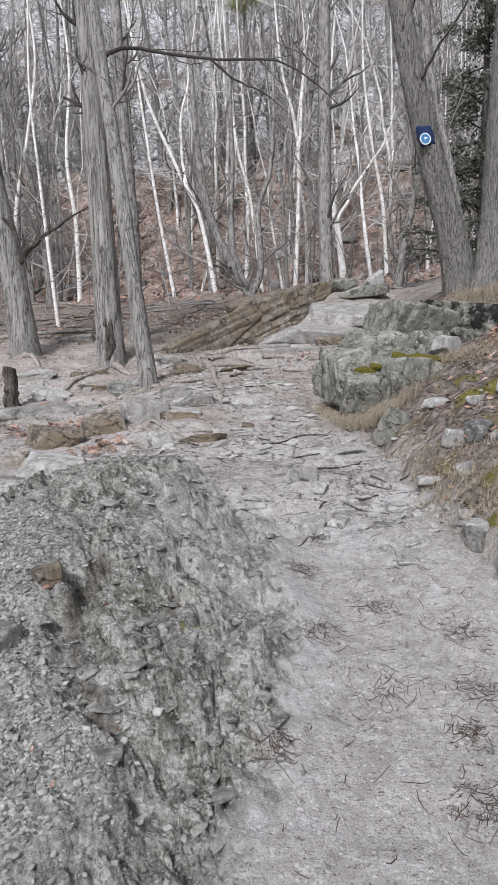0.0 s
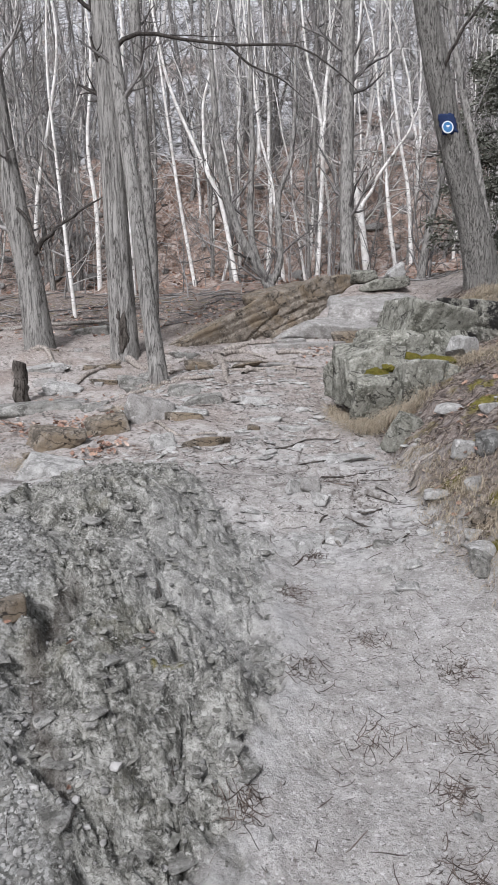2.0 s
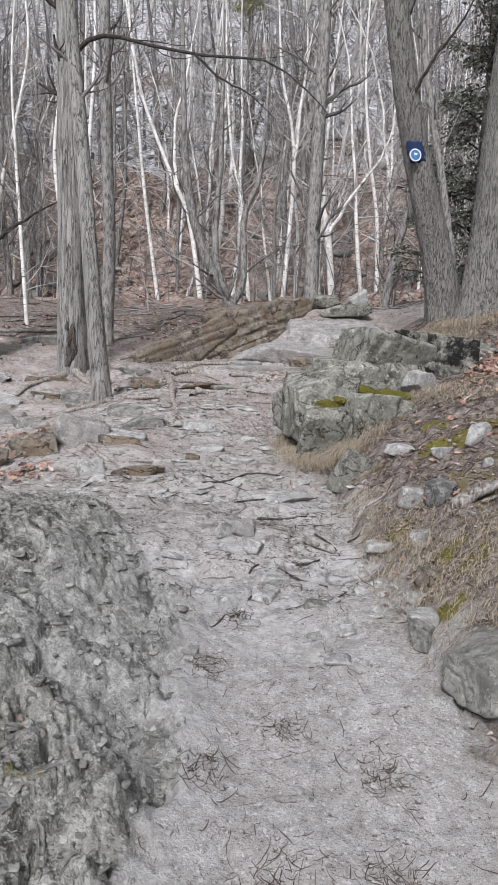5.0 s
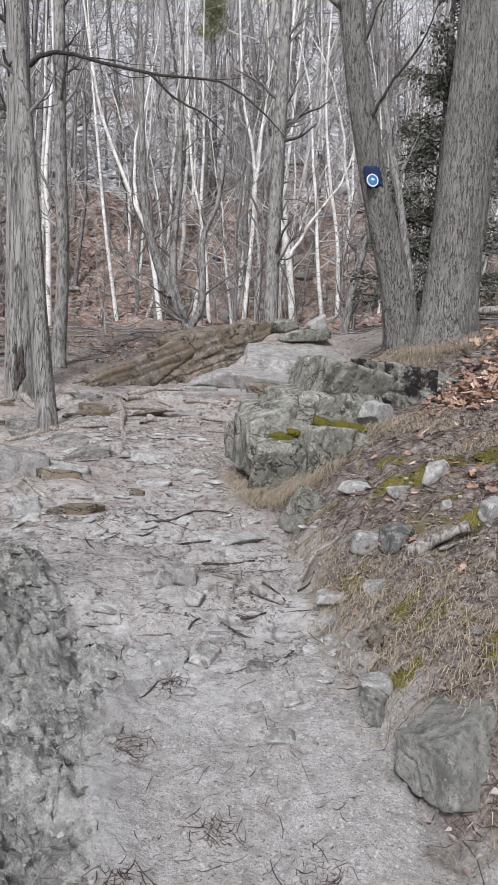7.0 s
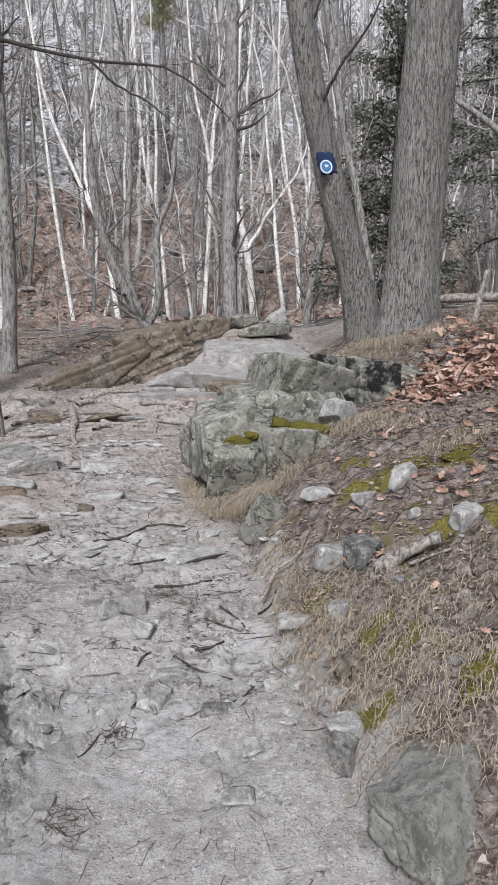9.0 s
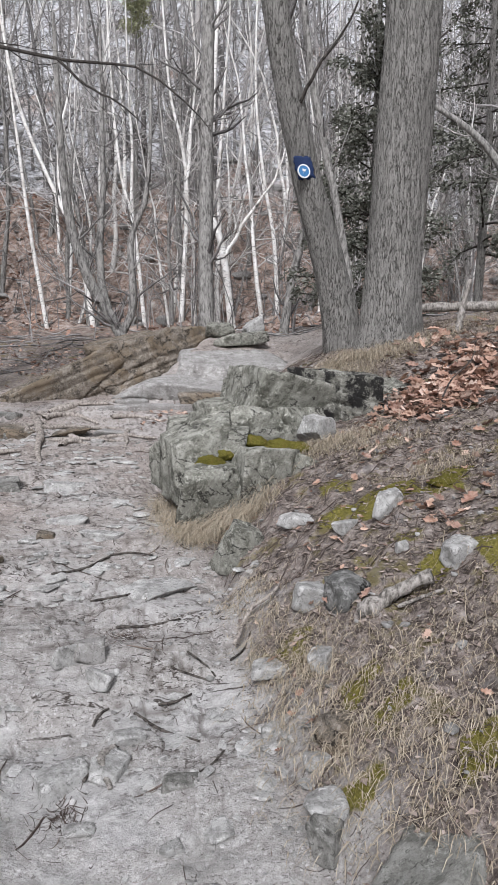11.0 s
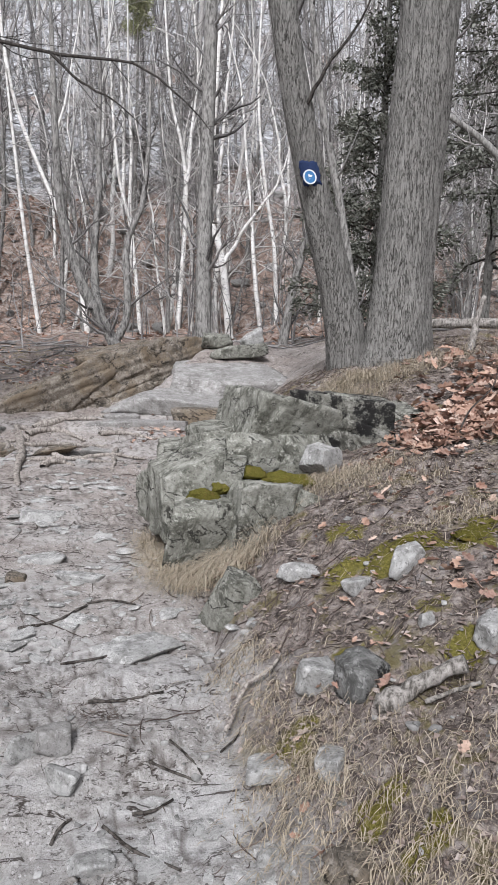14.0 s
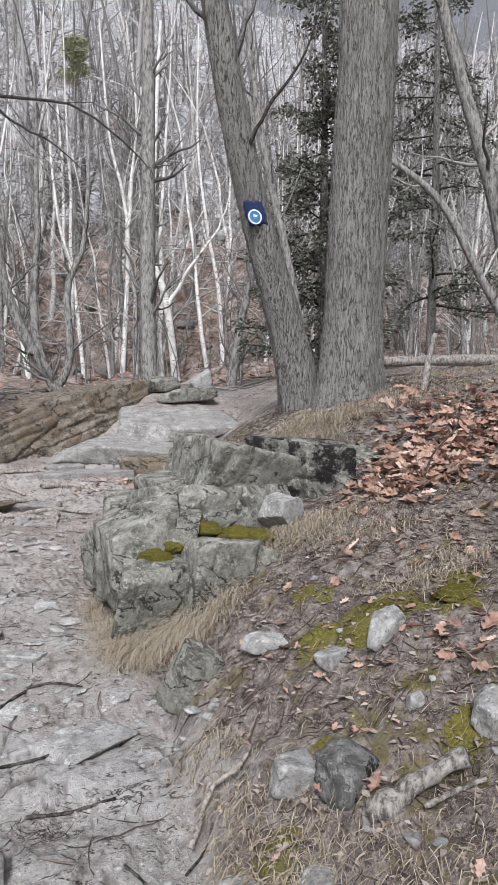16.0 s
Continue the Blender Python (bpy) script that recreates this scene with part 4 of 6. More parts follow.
def evergreen(p, h, spread, seed, label, lo=0.08, boughs=110, foliage=None):
    """A loose evergreen: trunk, boughs and a crown of small flat sprays."""
    rng = np.random.default_rng(seed)
    root = empty_at("evergreen_tree", p, label, "tree")
    put("trunk", trunk_mesh("trunk", [(0, 0, -0.2), (0.05, 0, h * 0.4), (0.0, 0.05, h)], (0.08, 0.06, 0.02), 12, 30, 0.2), M_FURROW, root)
    tb, vs = Tubes(), []
    for _ in range(boughs):
        t = rng.uniform(lo, 0.98)
        a = rng.uniform(0, 6.283)
        ln = spread * (1.1 - 0.75 * t) * rng.uniform(0.45, 1.1)
        q = grow(rng, (0.03, 0, h * t), (math.cos(a), math.sin(a), rng.uniform(-0.1, 0.45)), ln, 6, 0.10, -0.05)
        tb.add(q, 0.022 * (1.1 - t) * np.linspace(1, 0.2, 7) + 0.002, 4)
        for _ in range(int(95 * ln / spread) + 10):
            u = rng.uniform(0.25, 1.0)
            k = min(5, int(u * 6))
            c = q[k] + (q[k + 1] - q[k]) * (u * 6 - k) + rng.normal(0, 0.09, 3) * (1, 1, 0.8)
            for _ in range(3):
                d = np.array([math.cos(a), math.sin(a), -0.25]) + rng.normal(0, 0.6, 3)
                d /= np.linalg.norm(d)
                w = np.cross(d, rng.normal(0, 1, 3))
                w /= np.linalg.norm(w)
                l, b = rng.uniform(0.05, 0.12), rng.uniform(0.010, 0.026)
                o = c + rng.normal(0, 0.04, 3)
                vs.append([o, o + d * l * 0.5 + w * b, o + d * l, o + d * l * 0.5 - w * b])
    put("bough_frame", tb.mesh("bough_frame"), M_DARKBRANCH, root, kind="stuff")
    v = np.array(vs).reshape(-1, 3)
    put("crown", fast_mesh("crown", v, np.arange(len(v)).reshape(-1, 4), True), foliage or M_NEEDLE, root, "loose dark green sprays", kind="stuff")


evergreen((4.0, 12.8, 2.4), 8.0, 1.35, 41, "dark evergreen standing behind the leaning pair", 0.02)
evergreen((6.2, 13.4, 2.8), 8.5, 1.9, 42, "loose dark evergreen at the edge of the wood", 0.1, 62)
evergreen((-0.39, 27.0, gz(-0.39, 27.0)), 8.7, 0.9, 44, "thin pine with a yellow-green top on the hillside", 0.8, 34, M_PINE)


# ---- rocks ----
_ico = {}


def ico_dirs(level):
    if level not in _ico:
        bm = bmesh.new()
        bmesh.ops.create_icosphere(bm, subdivisions=level, radius=1)
        bm.verts.ensure_lookup_table()
        _ico[level] = (np.array([v.co[:] for v in bm.verts]), np.array([[v.index for v in f.verts] for f in bm.faces]))
        bm.free()
    return _ico[level]


def rock_arrays(size, seed, level=4, cuts=5, rough=0.05, boxy=0.85, strata=0.0):
    """A faceted stone: the inside of random planes round a box, with fracture noise."""
    rng = np.random.default_rng(seed)
    d, f = ico_dirs(level)
    nrm = [np.array(v, float) for v in ((1, 0, 0), (-1, 0, 0), (0, 1, 0), (0, -1, 0), (0, 0, 1), (0, 0, -1))]
    nrm = [v + rng.normal(0, 0.16, 3) for v in nrm] + [rng.normal(0, 1, 3) for _ in range(cuts)]
    hs = [boxy * rng.uniform(0.88, 1.12) for _ in range(6)] + [rng.uniform(0.85, 1.2) for _ in range(cuts)]
    r = np.full(len(d), 9.0)
    for n, h in zip(nrm, hs):
        n = n / np.linalg.norm(n)
        c = d @ n
        r = np.where(c > 0.05, np.minimum(r, h / np.maximum(c, 0.05)), r)
    # chips knocked off the corners and edges
    v = d * r[:, None]
    for _ in range(5):
        n = rng.normal(0, 1, 3)
        n /= np.linalg.norm(n)
        h, c = (v @ n).max() * rng.uniform(0.80, 0.95), d @ n
        r = np.where(c > 0.05, np.minimum(r, h / np.maximum(c, 0.05)), r)
    v = d * r[:, None]
    s = np.array(size) / 2
    w = v * s / max(s)
    # fracture: nearest of some seed points gives each face its own level and slope
    m = 16
    pts, lev, tilt = rng.normal(0, 0.75, (m, 3)), rng.normal(0, 0.6, m), rng.normal(0, 0.5, (m, 3))
    dist = np.linalg.norm(v[:, None, :] + 0.06 * fbm(v[:, 0] * 3, v[:, 1] * 3, v[:, 2] * 3, 2, seed + 2)[:, None, None] - pts[None], axis=2)
    near = np.argmin(dist, 1)
    two = np.partition(dist, 1, axis=1)
    gap = two[:, 1] - two[:, 0]
    k = rough * (0.6 * lev[near] + np.einsum("ij,ij->i", tilt[near], v - pts[near])) - 1.1 * rough * np.exp(-gap / 0.03)
    k = k + rough * (0.35 * fbm(v[:, 0] * 2.5, v[:, 1] * 2.5, v[:, 2] * 2.5 + seed, 5, seed, 0.65) + 0.12 * ridged(v[:, 0] * 6, v[:, 1] * 6, v[:, 2] * 8, 3, seed + 3) - 0.1)
    if strata:
        n = vnoise(w[:, 0] * 0.5, w[:, 1] * 0.5, w[:, 2] * 26 + 0.15 * fbm(w[:, 0] * 3, w[:, 1] * 3, 0, 2, seed + 6), seed + 5)
        k = k + strata * np.sign(n) * np.abs(n) ** 0.3
    return v * (1 + k)[:, None] * s, f


def rock_mesh(size, seed, level=4, cuts=5, rough=0.05, boxy=0.85, strata=0.0):
    return fast_mesh("rock", *rock_arrays(size, seed, level, cuts, rough, boxy, strata))


def rock(name, p, size, seed, mat, label, rot=(0, 0, 0), level=4, cuts=5, rough=0.05, boxy=0.85, category="rock", group="", strata=0.0):
    ob = put(name, rock_mesh(size, seed, level, cuts, rough, boxy, strata), mat, None, label, category, "", group)
    ob.matrix_world = pose(*p, *rot)
    return ob


OUT = "blocks of the trailside outcrop"
for p, size, seed, mat, label, rot in (
        ((0.93, 6.40, 1.16), (0.50, 0.58, 0.58), 101, M_ROCK, "grey-green block of rock at the trail edge", (4, -6, 12)),
        ((0.97, 6.12, 1.02), (0.42, 0.40, 0.46), 102, M_ROCK, "brownish low block under the mossy shelf", (0, 3, -8)),
        ((1.31, 6.04, 1.10), (0.46, 0.42, 0.62), 103, M_ROCK, "upright wedge of grey rock with white streaks", (6, 10, 15)),
        ((1.20, 6.65, 1.32), (0.62, 0.60, 0.50), 104, M_ROCK, "grey-green cracked rock above the moss", (-4, 4, 20)),
        ((1.52, 7.05, 1.50), (0.86, 0.95, 0.74), 105, M_ROCK, "large lichened grey block topping the outcrop", (0, 3, 8)),
        ((2.05, 6.85, 1.58), (0.74, 0.74, 0.62), 106, M_ROCKBLACK, "rock stained with black lichen beside fallen leaves", (3, 0, -10)),
        ((2.5, 7.05, 1.66), (0.7, 0.6, 0.26), 107, M_ROCK, "flat grey slab under dead grass", (0, -6, 0)),
        ((1.74, 6.38, 1.45), (0.26, 0.22, 0.19), 108, M_ROCKPALE, "small rock crusted with white lichen", (10, 0, 30)),
        ((1.05, 7.3, 1.30), (0.7, 0.6, 0.36), 109, M_ROCK, "low grey shelf behind the outcrop blocks", (0, -4, 10)),
        ((0.80, 6.62, 1.15), (0.34, 0.4, 0.4), 119, M_ROCK, "angular grey block beside the trail", (5, -8, 30)),
        ((1.10, 6.32, 1.36), (0.30, 0.26, 0.22), 120, M_ROCK, "small angular block wedged in the outcrop", (0, 8, -20)),
        ((1.62, 6.62, 1.42), (0.44, 0.4, 0.42), 121, M_ROCK, "grey block leaning against the upper rock", (-6, 10, 35)),
        ((1.22, 7.0, 1.42), (0.5, 0.5, 0.4), 122, M_ROCK, "cracked grey block along the outcrop top", (3, -8, 15)),
        ((1.55, 6.02, 1.12), (0.3, 0.3, 0.34), 123, M_ROCK, "grey rock half buried under dry grass", (0, 10, 25)),
        ((1.10, 5.42, 0.84), (0.22, 0.24, 0.30), 110, M_ROCK, "small grey stone at the outcrop foot", (5, 0, 20))):
    rock("outcrop_block", p, size, seed, mat, label, rot, 6, 2, 0.05, 0.885, group=OUT)

# ledge and steps
ledge = empty_at("rock_ledge", (-0.2, 11.95, 1.3), "long slanting ledge of brown layered bedrock", "rock")
ledge.matrix_world = pose(-0.2, 11.95, 1.62, 0, -22, 8)
for n, (x, y, z, w, d, h, turn) in enumerate(((-1.1, 0.2, -0.05, 1.5, 1.1, 0.62, 4), (-0.2, 0.18, 0.0, 1.7, 1.1, 0.80, -3), (0.75, 0.2, 0.02, 1.5, 1.1, 0.92, 3), (1.25, 0.15, -0.08, 0.9, 0.9, 0.66, 12), (0.2, 0.05, -0.42, 3.0, 0.9, 0.4, 2), (-0.4, 0.3, 0.34, 1.9, 0.9, 0.2, 2))):
    block = put("block", rock_mesh((w, d, h), 130 + n, 6, 2, 0.05, 0.98, 0.022), M_ROCKWARM, ledge)
    block.matrix_local = pose(x, y, z, random.uniform(-4, 4), random.uniform(-3, 3), turn)
rock("step_slab", (0.88, 10.3, 1.58), (1.35, 0.62, 0.32), 112, M_ROCKSTEP, "flat worn stone step", (5, 2, -10), cuts=3, boxy=0.95, rough=0.018, level=5)
rock("step_slab", (0.42, 9.8, 1.35), (1.15, 0.45, 0.18), 113, M_ROCKSTEP, "worn pale stone step with a scuffed edge", (3, -3, 6), cuts=3, boxy=0.95, rough=0.018, level=5)
rock("step_slab", (1.50, 11.0, 1.98), (1.5, 1.2, 0.18), 114, M_ROCKSTEP, "pale worn slab leading to the crest", (16, -6, 12), cuts=3, boxy=0.95, rough=0.018, level=5)
rock("step_slab", (1.15, 9.85, 1.50), (0.7, 0.4, 0.2), 117, M_ROCKWARM, "low stone step beside the outcrop", (4, 0, -6), cuts=3, boxy=0.95, rough=0.03)
rock("crest_stone", (1.95, 11.6, 2.46), (0.38, 0.3, 0.26), 115, M_ROCKPALE, "pale stone lying on the crest", (0, -20, 20))
rock("crest_stone", (1.50, 11.85, 2.45), (0.46, 0.36, 0.24), 116, M_ROCK, "flat brown stone on the crest", (0, -5, 0))
rock("crest_stone", (1.75, 11.45, 2.30), (0.8, 0.3, 0.2), 118, M_ROCK, "long low stone edging the crest", (0, -8, 14))

# stones set in the trail and its banks: x, y, width, depth, height, how deep, turn, material, words
STONES = (
    (1.28, 4.46, 0.17, 0.14, 0.17, 0.35, 10, M_ROCKPALE, "square pale stone sunk in the bank"),
    (1.42, 4.34, 0.23, 0.2, 0.18, 0.40, 30, M_ROCKSPOT, "rounded grey stone with a black stain"),
    (1.41, 5.24, 0.26, 0.14, 0.10, 0.5, -5, M_ROCKPALE, "flat pale stone bedded in needles"),
    (1.75, 4.82, 0.14, 0.1, 0.15, 0.3, 25, M_ROCKPALE, "small pointed pale stone in moss"),
    (1.56, 4.88, 0.17, 0.1, 0.08, 0.4, 35, M_ROCKPALE, "thin pale stone lying in litter"),
    (1.67, 4.42, 0.06, 0.05, 0.07, 0.3, 0, M_ROCKPALE, "small grey stone lying in litter"),
    (1.86, 4.26, 0.18, 0.14, 0.14, 0.5, 15, M_ROCKPALE, "pale stone with a white patch on the bank"),
    (1.27, 3.80, 0.20, 0.16, 0.15, 0.68, 12, M_ROCKWARM, "grey stone half buried in dry grass"),
    (0.28, 4.46, 0.17, 0.06, 0.11, 0.15, 38, M_ROCKPALE, "tilted pale stone lying on the trail"),
    (0.42, 4.32, 0.11, 0.06, 0.09, 0.15, -15, M_ROCKPALE, "small triangular stone on the trail"),
    (0.36, 4.48, 0.16, 0.12, 0.12, 0.15, 15, M_ROCKSTEP, "rough grey-brown stone beside two pale ones"),
    (0.06, 6.16, 0.28, 0.16, 0.08, 0.5, -4, M_ROCKPALE, "flat pale stone worn smooth by feet"),
    (-0.05, 5.90, 0.14, 0.1, 0.08, 0.5, 10, M_ROCKWARM, "small brown stone in the trail"),
    (0.30, 5.95, 0.26, 0.12, 0.06, 0.5, -10, M_ROCKPALE, "flaked pale stone level with the trail"),
    (0.62, 5.24, 0.46, 0.36, 0.05, 0.66, 38, M_ROCKPALE, "flat triangular slab flush with the trail"),
    (1.15, 3.53, 0.14, 0.12, 0.09, 0.05, 8, M_ROCKPALE, "pale block of stone at the trail edge"),
    (1.13, 3.44, 0.13, 0.1, 0.14, 0.3, 50, M_STONE, "grey stone under the pale block"),
    (1.29, 3.12, 0.34, 0.31, 0.25, 0.42, 40, M_BOULDER, "rounded grey-green boulder at the trail edge"),
    (0.77, 3.35, 0.13, 0.09, 0.03, 0.5, 5, M_ROCKPALE, "white-worn stone flush with the dirt"),
    (0.69, 3.54, 0.09, 0.06, 0.03, 0.45, 25, M_ROCKPALE, "small white-worn stone flush with the dirt"),
    (1.27, 4.13, 0.16, 0.10, 0.08, 0.45, 60, M_ROCKPALE, "pale stone half hidden in dry grass"),
    (1.11, 4.27, 0.20, 0.15, 0.06, 0.45, 0, M_ROCKPALE, "flat pale stone level with the bank foot"),
    (1.06, 4.00, 0.09, 0.07, 0.06, 0.4, 0, M_ROCKPALE, "small pale stone at the trail edge"),
    (0.73, 3.78, 0.18, 0.1, 0.06, 0.7, 10, M_STONE, "dull grey stone bedded in the trail"),
    (0.33, 3.87, 0.20, 0.16, 0.07, 0.50, 30, M_ROCKPALE, "fractured white stone in the trail"),
    (0.49, 3.88, 0.18, 0.14, 0.07, 0.48, 75, M_ROCKPALE, "broken white stone in the trail"),
    (0.54, 4.04, 0.14, 0.10, 0.06, 0.45, 15, M_ROCKPALE, "broken pale stone in the trail"),
    (1.17, 3.74, 0.09, 0.06, 0.06, 0.4, 0, M_ROCKPALE, "small stone at the foot of the bank"),
    (-0.58, 6.95, 0.42, 0.3, 0.12, 0.5, 5, M_STONE, "low grey slab beside the trail"),
    (-0.40, 5.52, 0.42, 0.2, 0.11, 0.5, 4, M_ROCKWARM, "brown slab edge across the trail"),
    (-1.00, 6.30, 0.46, 0.34, 0.42, 0.36, 25, M_ROCKSTEP, "rough tan rock standing beside the trail"),
    (-1.29, 6.10, 0.42, 0.3, 0.28, 0.4, -12, M_ROCKWARM, "dark angular rock beside fallen leaves"),
    (-1.68, 5.80, 0.50, 0.36, 0.24, 0.3, 12, M_ROCKWARM, "tilted dark slab with a hollow beneath"),
    (-1.50, 5.22, 0.60, 0.4, 0.20, 0.5, 8, M_ROCKPALE, "pale flat rock behind the hump"),
    (-2.65, 9.00, 0.60, 0.4, 0.22, 0.45, -5, M_ROCKPALE, "flat grey slab lying on bare ground"),
    (-2.55, 7.70, 1.30, 0.6, 0.26, 0.5, 8, M_STONE, "long grey slab beside the stump"),
    (-0.76, 5.60, 0.20, 0.16, 0.20, 0.4, 30, M_ROCKPALE, "small upright pale stone"),
    (-0.79, 7.28, 0.40, 0.3, 0.14, 0.5, -10, M_STONE, "flat slab by the slim tree"),
    (-0.66, 6.32, 0.42, 0.3, 0.13, 0.5, 8, M_ROCKPALE, "low worn rock beside the trail"),
    (-0.09, 6.94, 0.34, 0.2, 0.08, 0.5, 0, M_ROCKPALE, "worn stone in the trail"),
    (-0.78, 8.6, 0.5, 0.4, 0.16, 0.4, -25, M_ROCKWARM, "tilted brown slab among roots"),
    (-1.75, 9.2, 0.5, 0.35, 0.16, 0.5, 20, M_STONE, "grey slab between the trees"),
    (-3.2, 9.8, 0.7, 0.4, 0.16, 0.5, -8, M_ROCKPALE, "flat stone near the shaggy tree"),
    (-3.2, 12.4, 0.8, 0.5, 0.3, 0.5, 15, M_STONE, "mossy low rock at the slope foot"),
    (-0.9, 2.0, 0.26, 0.2, 0.16, 0.4, 15, M_STONE, "loose grey rock on the chippings"),
    (-0.75, 2.15, 0.14, 0.11, 0.1, 0.4, 65, M_STONE, "loose grey rock on the chippings"),
    (-0.68, 2.42, 0.10, 0.08, 0.11, 0.4, 40, M_ROCKWARM, "brown stone wedged in the gully"),
)


def bed(x, y, w):
    """The mean level of the ground under a stone of that width."""
    a, b = np.meshgrid(np.linspace(-0.35, 0.35, 5) * w, np.linspace(-0.35, 0.35, 5) * w)
    return float(ground_z(x + a.ravel(), y + b.ravel()).mean())


for n, (x, y, w, d, h, sink, turn, mat, label) in enumerate(STONES):
    rock("stone", (x, y, bed(x, y, w) + h * (0.42 - sink) + 0.008), (w, d, h), 200 + n, mat, label, (random.uniform(-12, 12) * min(1, h / 0.12) ** 2, random.uniform(-12, 12) * min(1, h / 0.12) ** 2, turn), 5 if w > 0.3 else 4, 6, 0.02 if h < 0.105 else (0.03 if 0.25 < h < 0.29 else 0.06), 0.8, category="stone", group="stones along the trail")


rngs = np.random.default_rng(290)
for n in range(40):
    x, y = rngs.uniform(-3.4, 0.5), rngs.uniform(5.4, 10.6)
    if x > -0.5 + 0.25 * rngs.normal() and n % 3:
        x -= 1.4
    w, h = rngs.uniform(0.12, 0.45), rngs.uniform(0.06, 0.14)
    rock("stone", (x, y, bed(x, y, w) - 0.15 * h + 0.01), (w, w * rngs.uniform(0.45, 0.8), h), 290 + n, (M_ROCKSTEP, M_ROCKWARM, M_STONE)[n % 3], "flat grey-brown stone bedded in worn dirt", (rngs.uniform(-8, 8), rngs.uniform(-8, 8), rngs.uniform(-30, 30)), 4, 5, 0.04, 0.85, "stone", "stones along the trail")


def loose_stones(name, seed, count, where, sizes, mat, label):
    """Many small chips lying on the ground, in one object."""
    rng = np.random.default_rng(seed)
    tpl = [rock_arrays((1, rng.uniform(0.6, 1), rng.uniform(0.35, 0.7)), seed + i, 2, 6, 0.06) for i in range(8)]
    spots, n = [], 0
    xs, ys = where(rng, count)
    zs = ground_z(xs, ys)
    for x, y, z in zip(xs, ys, zs):
        sc = sizes[0] * (sizes[1] / sizes[0]) ** (rng.random() ** 2.2)
        spots.append((rng.integers(8), x, y, z + 0.12 * sc, rng.uniform(0, 6.28), sc))
    put(name, fast_mesh(name, *scatter(tpl, spots), True), mat, None, label, "gravel", "stuff")


def fragments(name, seed, count, where, sizes, flat, mat, label, category, sink=0.09):
    """Angular pieces of bedrock, tilted and half sunk, in one object."""
    rng = np.random.default_rng(seed)
    tpl = []
    for i in range(16):
        v, f = rock_arrays((1, rng.uniform(0.5, 0.9), rng.uniform(*flat)), seed + i, 2, 5, 0.05, 0.85)
        m = np.array(Euler((rng.normal(0, 0.18), rng.normal(0, 0.18), 0)).to_matrix())
        tpl.append((v @ m.T, f))
    xs, ys = where(rng, count)
    spots = [(rng.integers(16), x, y, z - sink * k, rng.uniform(0, 6.28), k) for x, y, z, k in zip(xs, ys, ground_z(xs, ys), sizes[0] * (sizes[1] / sizes[0]) ** (rng.random(count) ** 1.6))]
    put(name, fast_mesh(name, *scatter(tpl, spots), True), mat, None, label, category, "stuff")


def keep(rng, count, box, test):
    xs, ys = np.empty(0), np.empty(0)
    while len(xs) < count:
        x, y = rng.uniform(box[0], box[1], count * 3), rng.uniform(box[2], box[3], count * 3)
        ok = rng.random(count * 3) < test(x, y)
        xs, ys = np.append(xs, x[ok]), np.append(ys, y[ok])
    return xs[:count], ys[:count]


M_CHIP = island_material("stone_chips", [(0.0, (0.075, 0.073, 0.067)), (0.5, (0.20, 0.197, 0.184)), (0.9, (0.34, 0.335, 0.318)), (1.0, (0.55, 0.54, 0.52))])
loose_stones("gravel", 301, 8000, lambda r, n: keep(r, n, (-1.7, 0.3, 1.3, 3.3), lambda x, y: gravel_mask(x, y) + 0.10 * rock_mask(x, y)), (0.006, 0.028), M_CHIP, "loose grey chippings below the rock hump")
loose_stones("trail_pebbles", 302, 3200, lambda r, n: keep(r, n, (-2.6, 1.5, 1.2, 10), lambda x, y: (1 - litter_mask(x, y)) * smooth(-0.3, 0.7, fbm(x * 1.7, y * 1.7, 0, 2, 91)) * (0.3 + 0.7 * smooth(3, 6, y))), (0.005, 0.035), M_CHIP, "pebbles scattered over the trodden dirt")
loose_stones("bank_pebbles", 303, 900, lambda r, n: keep(r, n, (0.9, 3.6, 2.2, 9), lambda x, y: litter_mask(x, y)), (0.008, 0.05), M_CHIP, "small stones showing through the litter")
loose_stones("hillside_rocks", 304, 1500, lambda r, n: keep(r, n, (-14, 16, 20, 40), lambda x, y: np.ones_like(x)), (0.08, 0.7), M_CHIP, "grey scree blocks among leaves on the hillside")

M_FLAKE = island_material("lichened_flakes", [(0.0, (0.09, 0.089, 0.075)), (0.4, (0.20, 0.197, 0.172)), (0.85, (0.33, 0.326, 0.292)), (1.0, (0.48, 0.473, 0.44))], 0.95, 70)
fragments("bedrock_flakes", 312, 1700, lambda r, n: keep(r, n, (-2.0, 0.45, 1.7, 4.6), lambda x, y: np.maximum(rock_mask(x, y), 0.5 * smooth(0.1, 0.2, mound_mask(x, y))) * (1 - 0.6 * gravel_mask(x, y))), (0.010, 0.055), (0.10, 0.26), M_FLAKE, "thin lichened flakes split from the rock hump", "rock", 0.06)
fragments("bedrock_fragments", 310, 300, lambda r, n: keep(r, n, (-2.2, 0.4, 1.7, 4.6), lambda x, y: rock_mask(x, y) * (1 - 0.5 * gravel_mask(x, y))), (0.03, 0.15), (0.15, 0.35), M_STONE, "broken lichened plates of the rock hump", "rock")
fragments("trail_fragments", 311, 1100, lambda r, n: keep(r, n, (-1.6, 1.2, 3.3, 9.0), lambda x, y: (1 - litter_mask(x, y)) * (1 - rock_mask(x, y)) * smooth(-0.2, 0.5, fbm(x * 1.3, y * 1.3, 0, 2, 92))), (0.02, 0.15), (0.10, 0.25), M_ROCKPALE, "pale plates of bedrock showing through the dirt", "rock", 0.015)


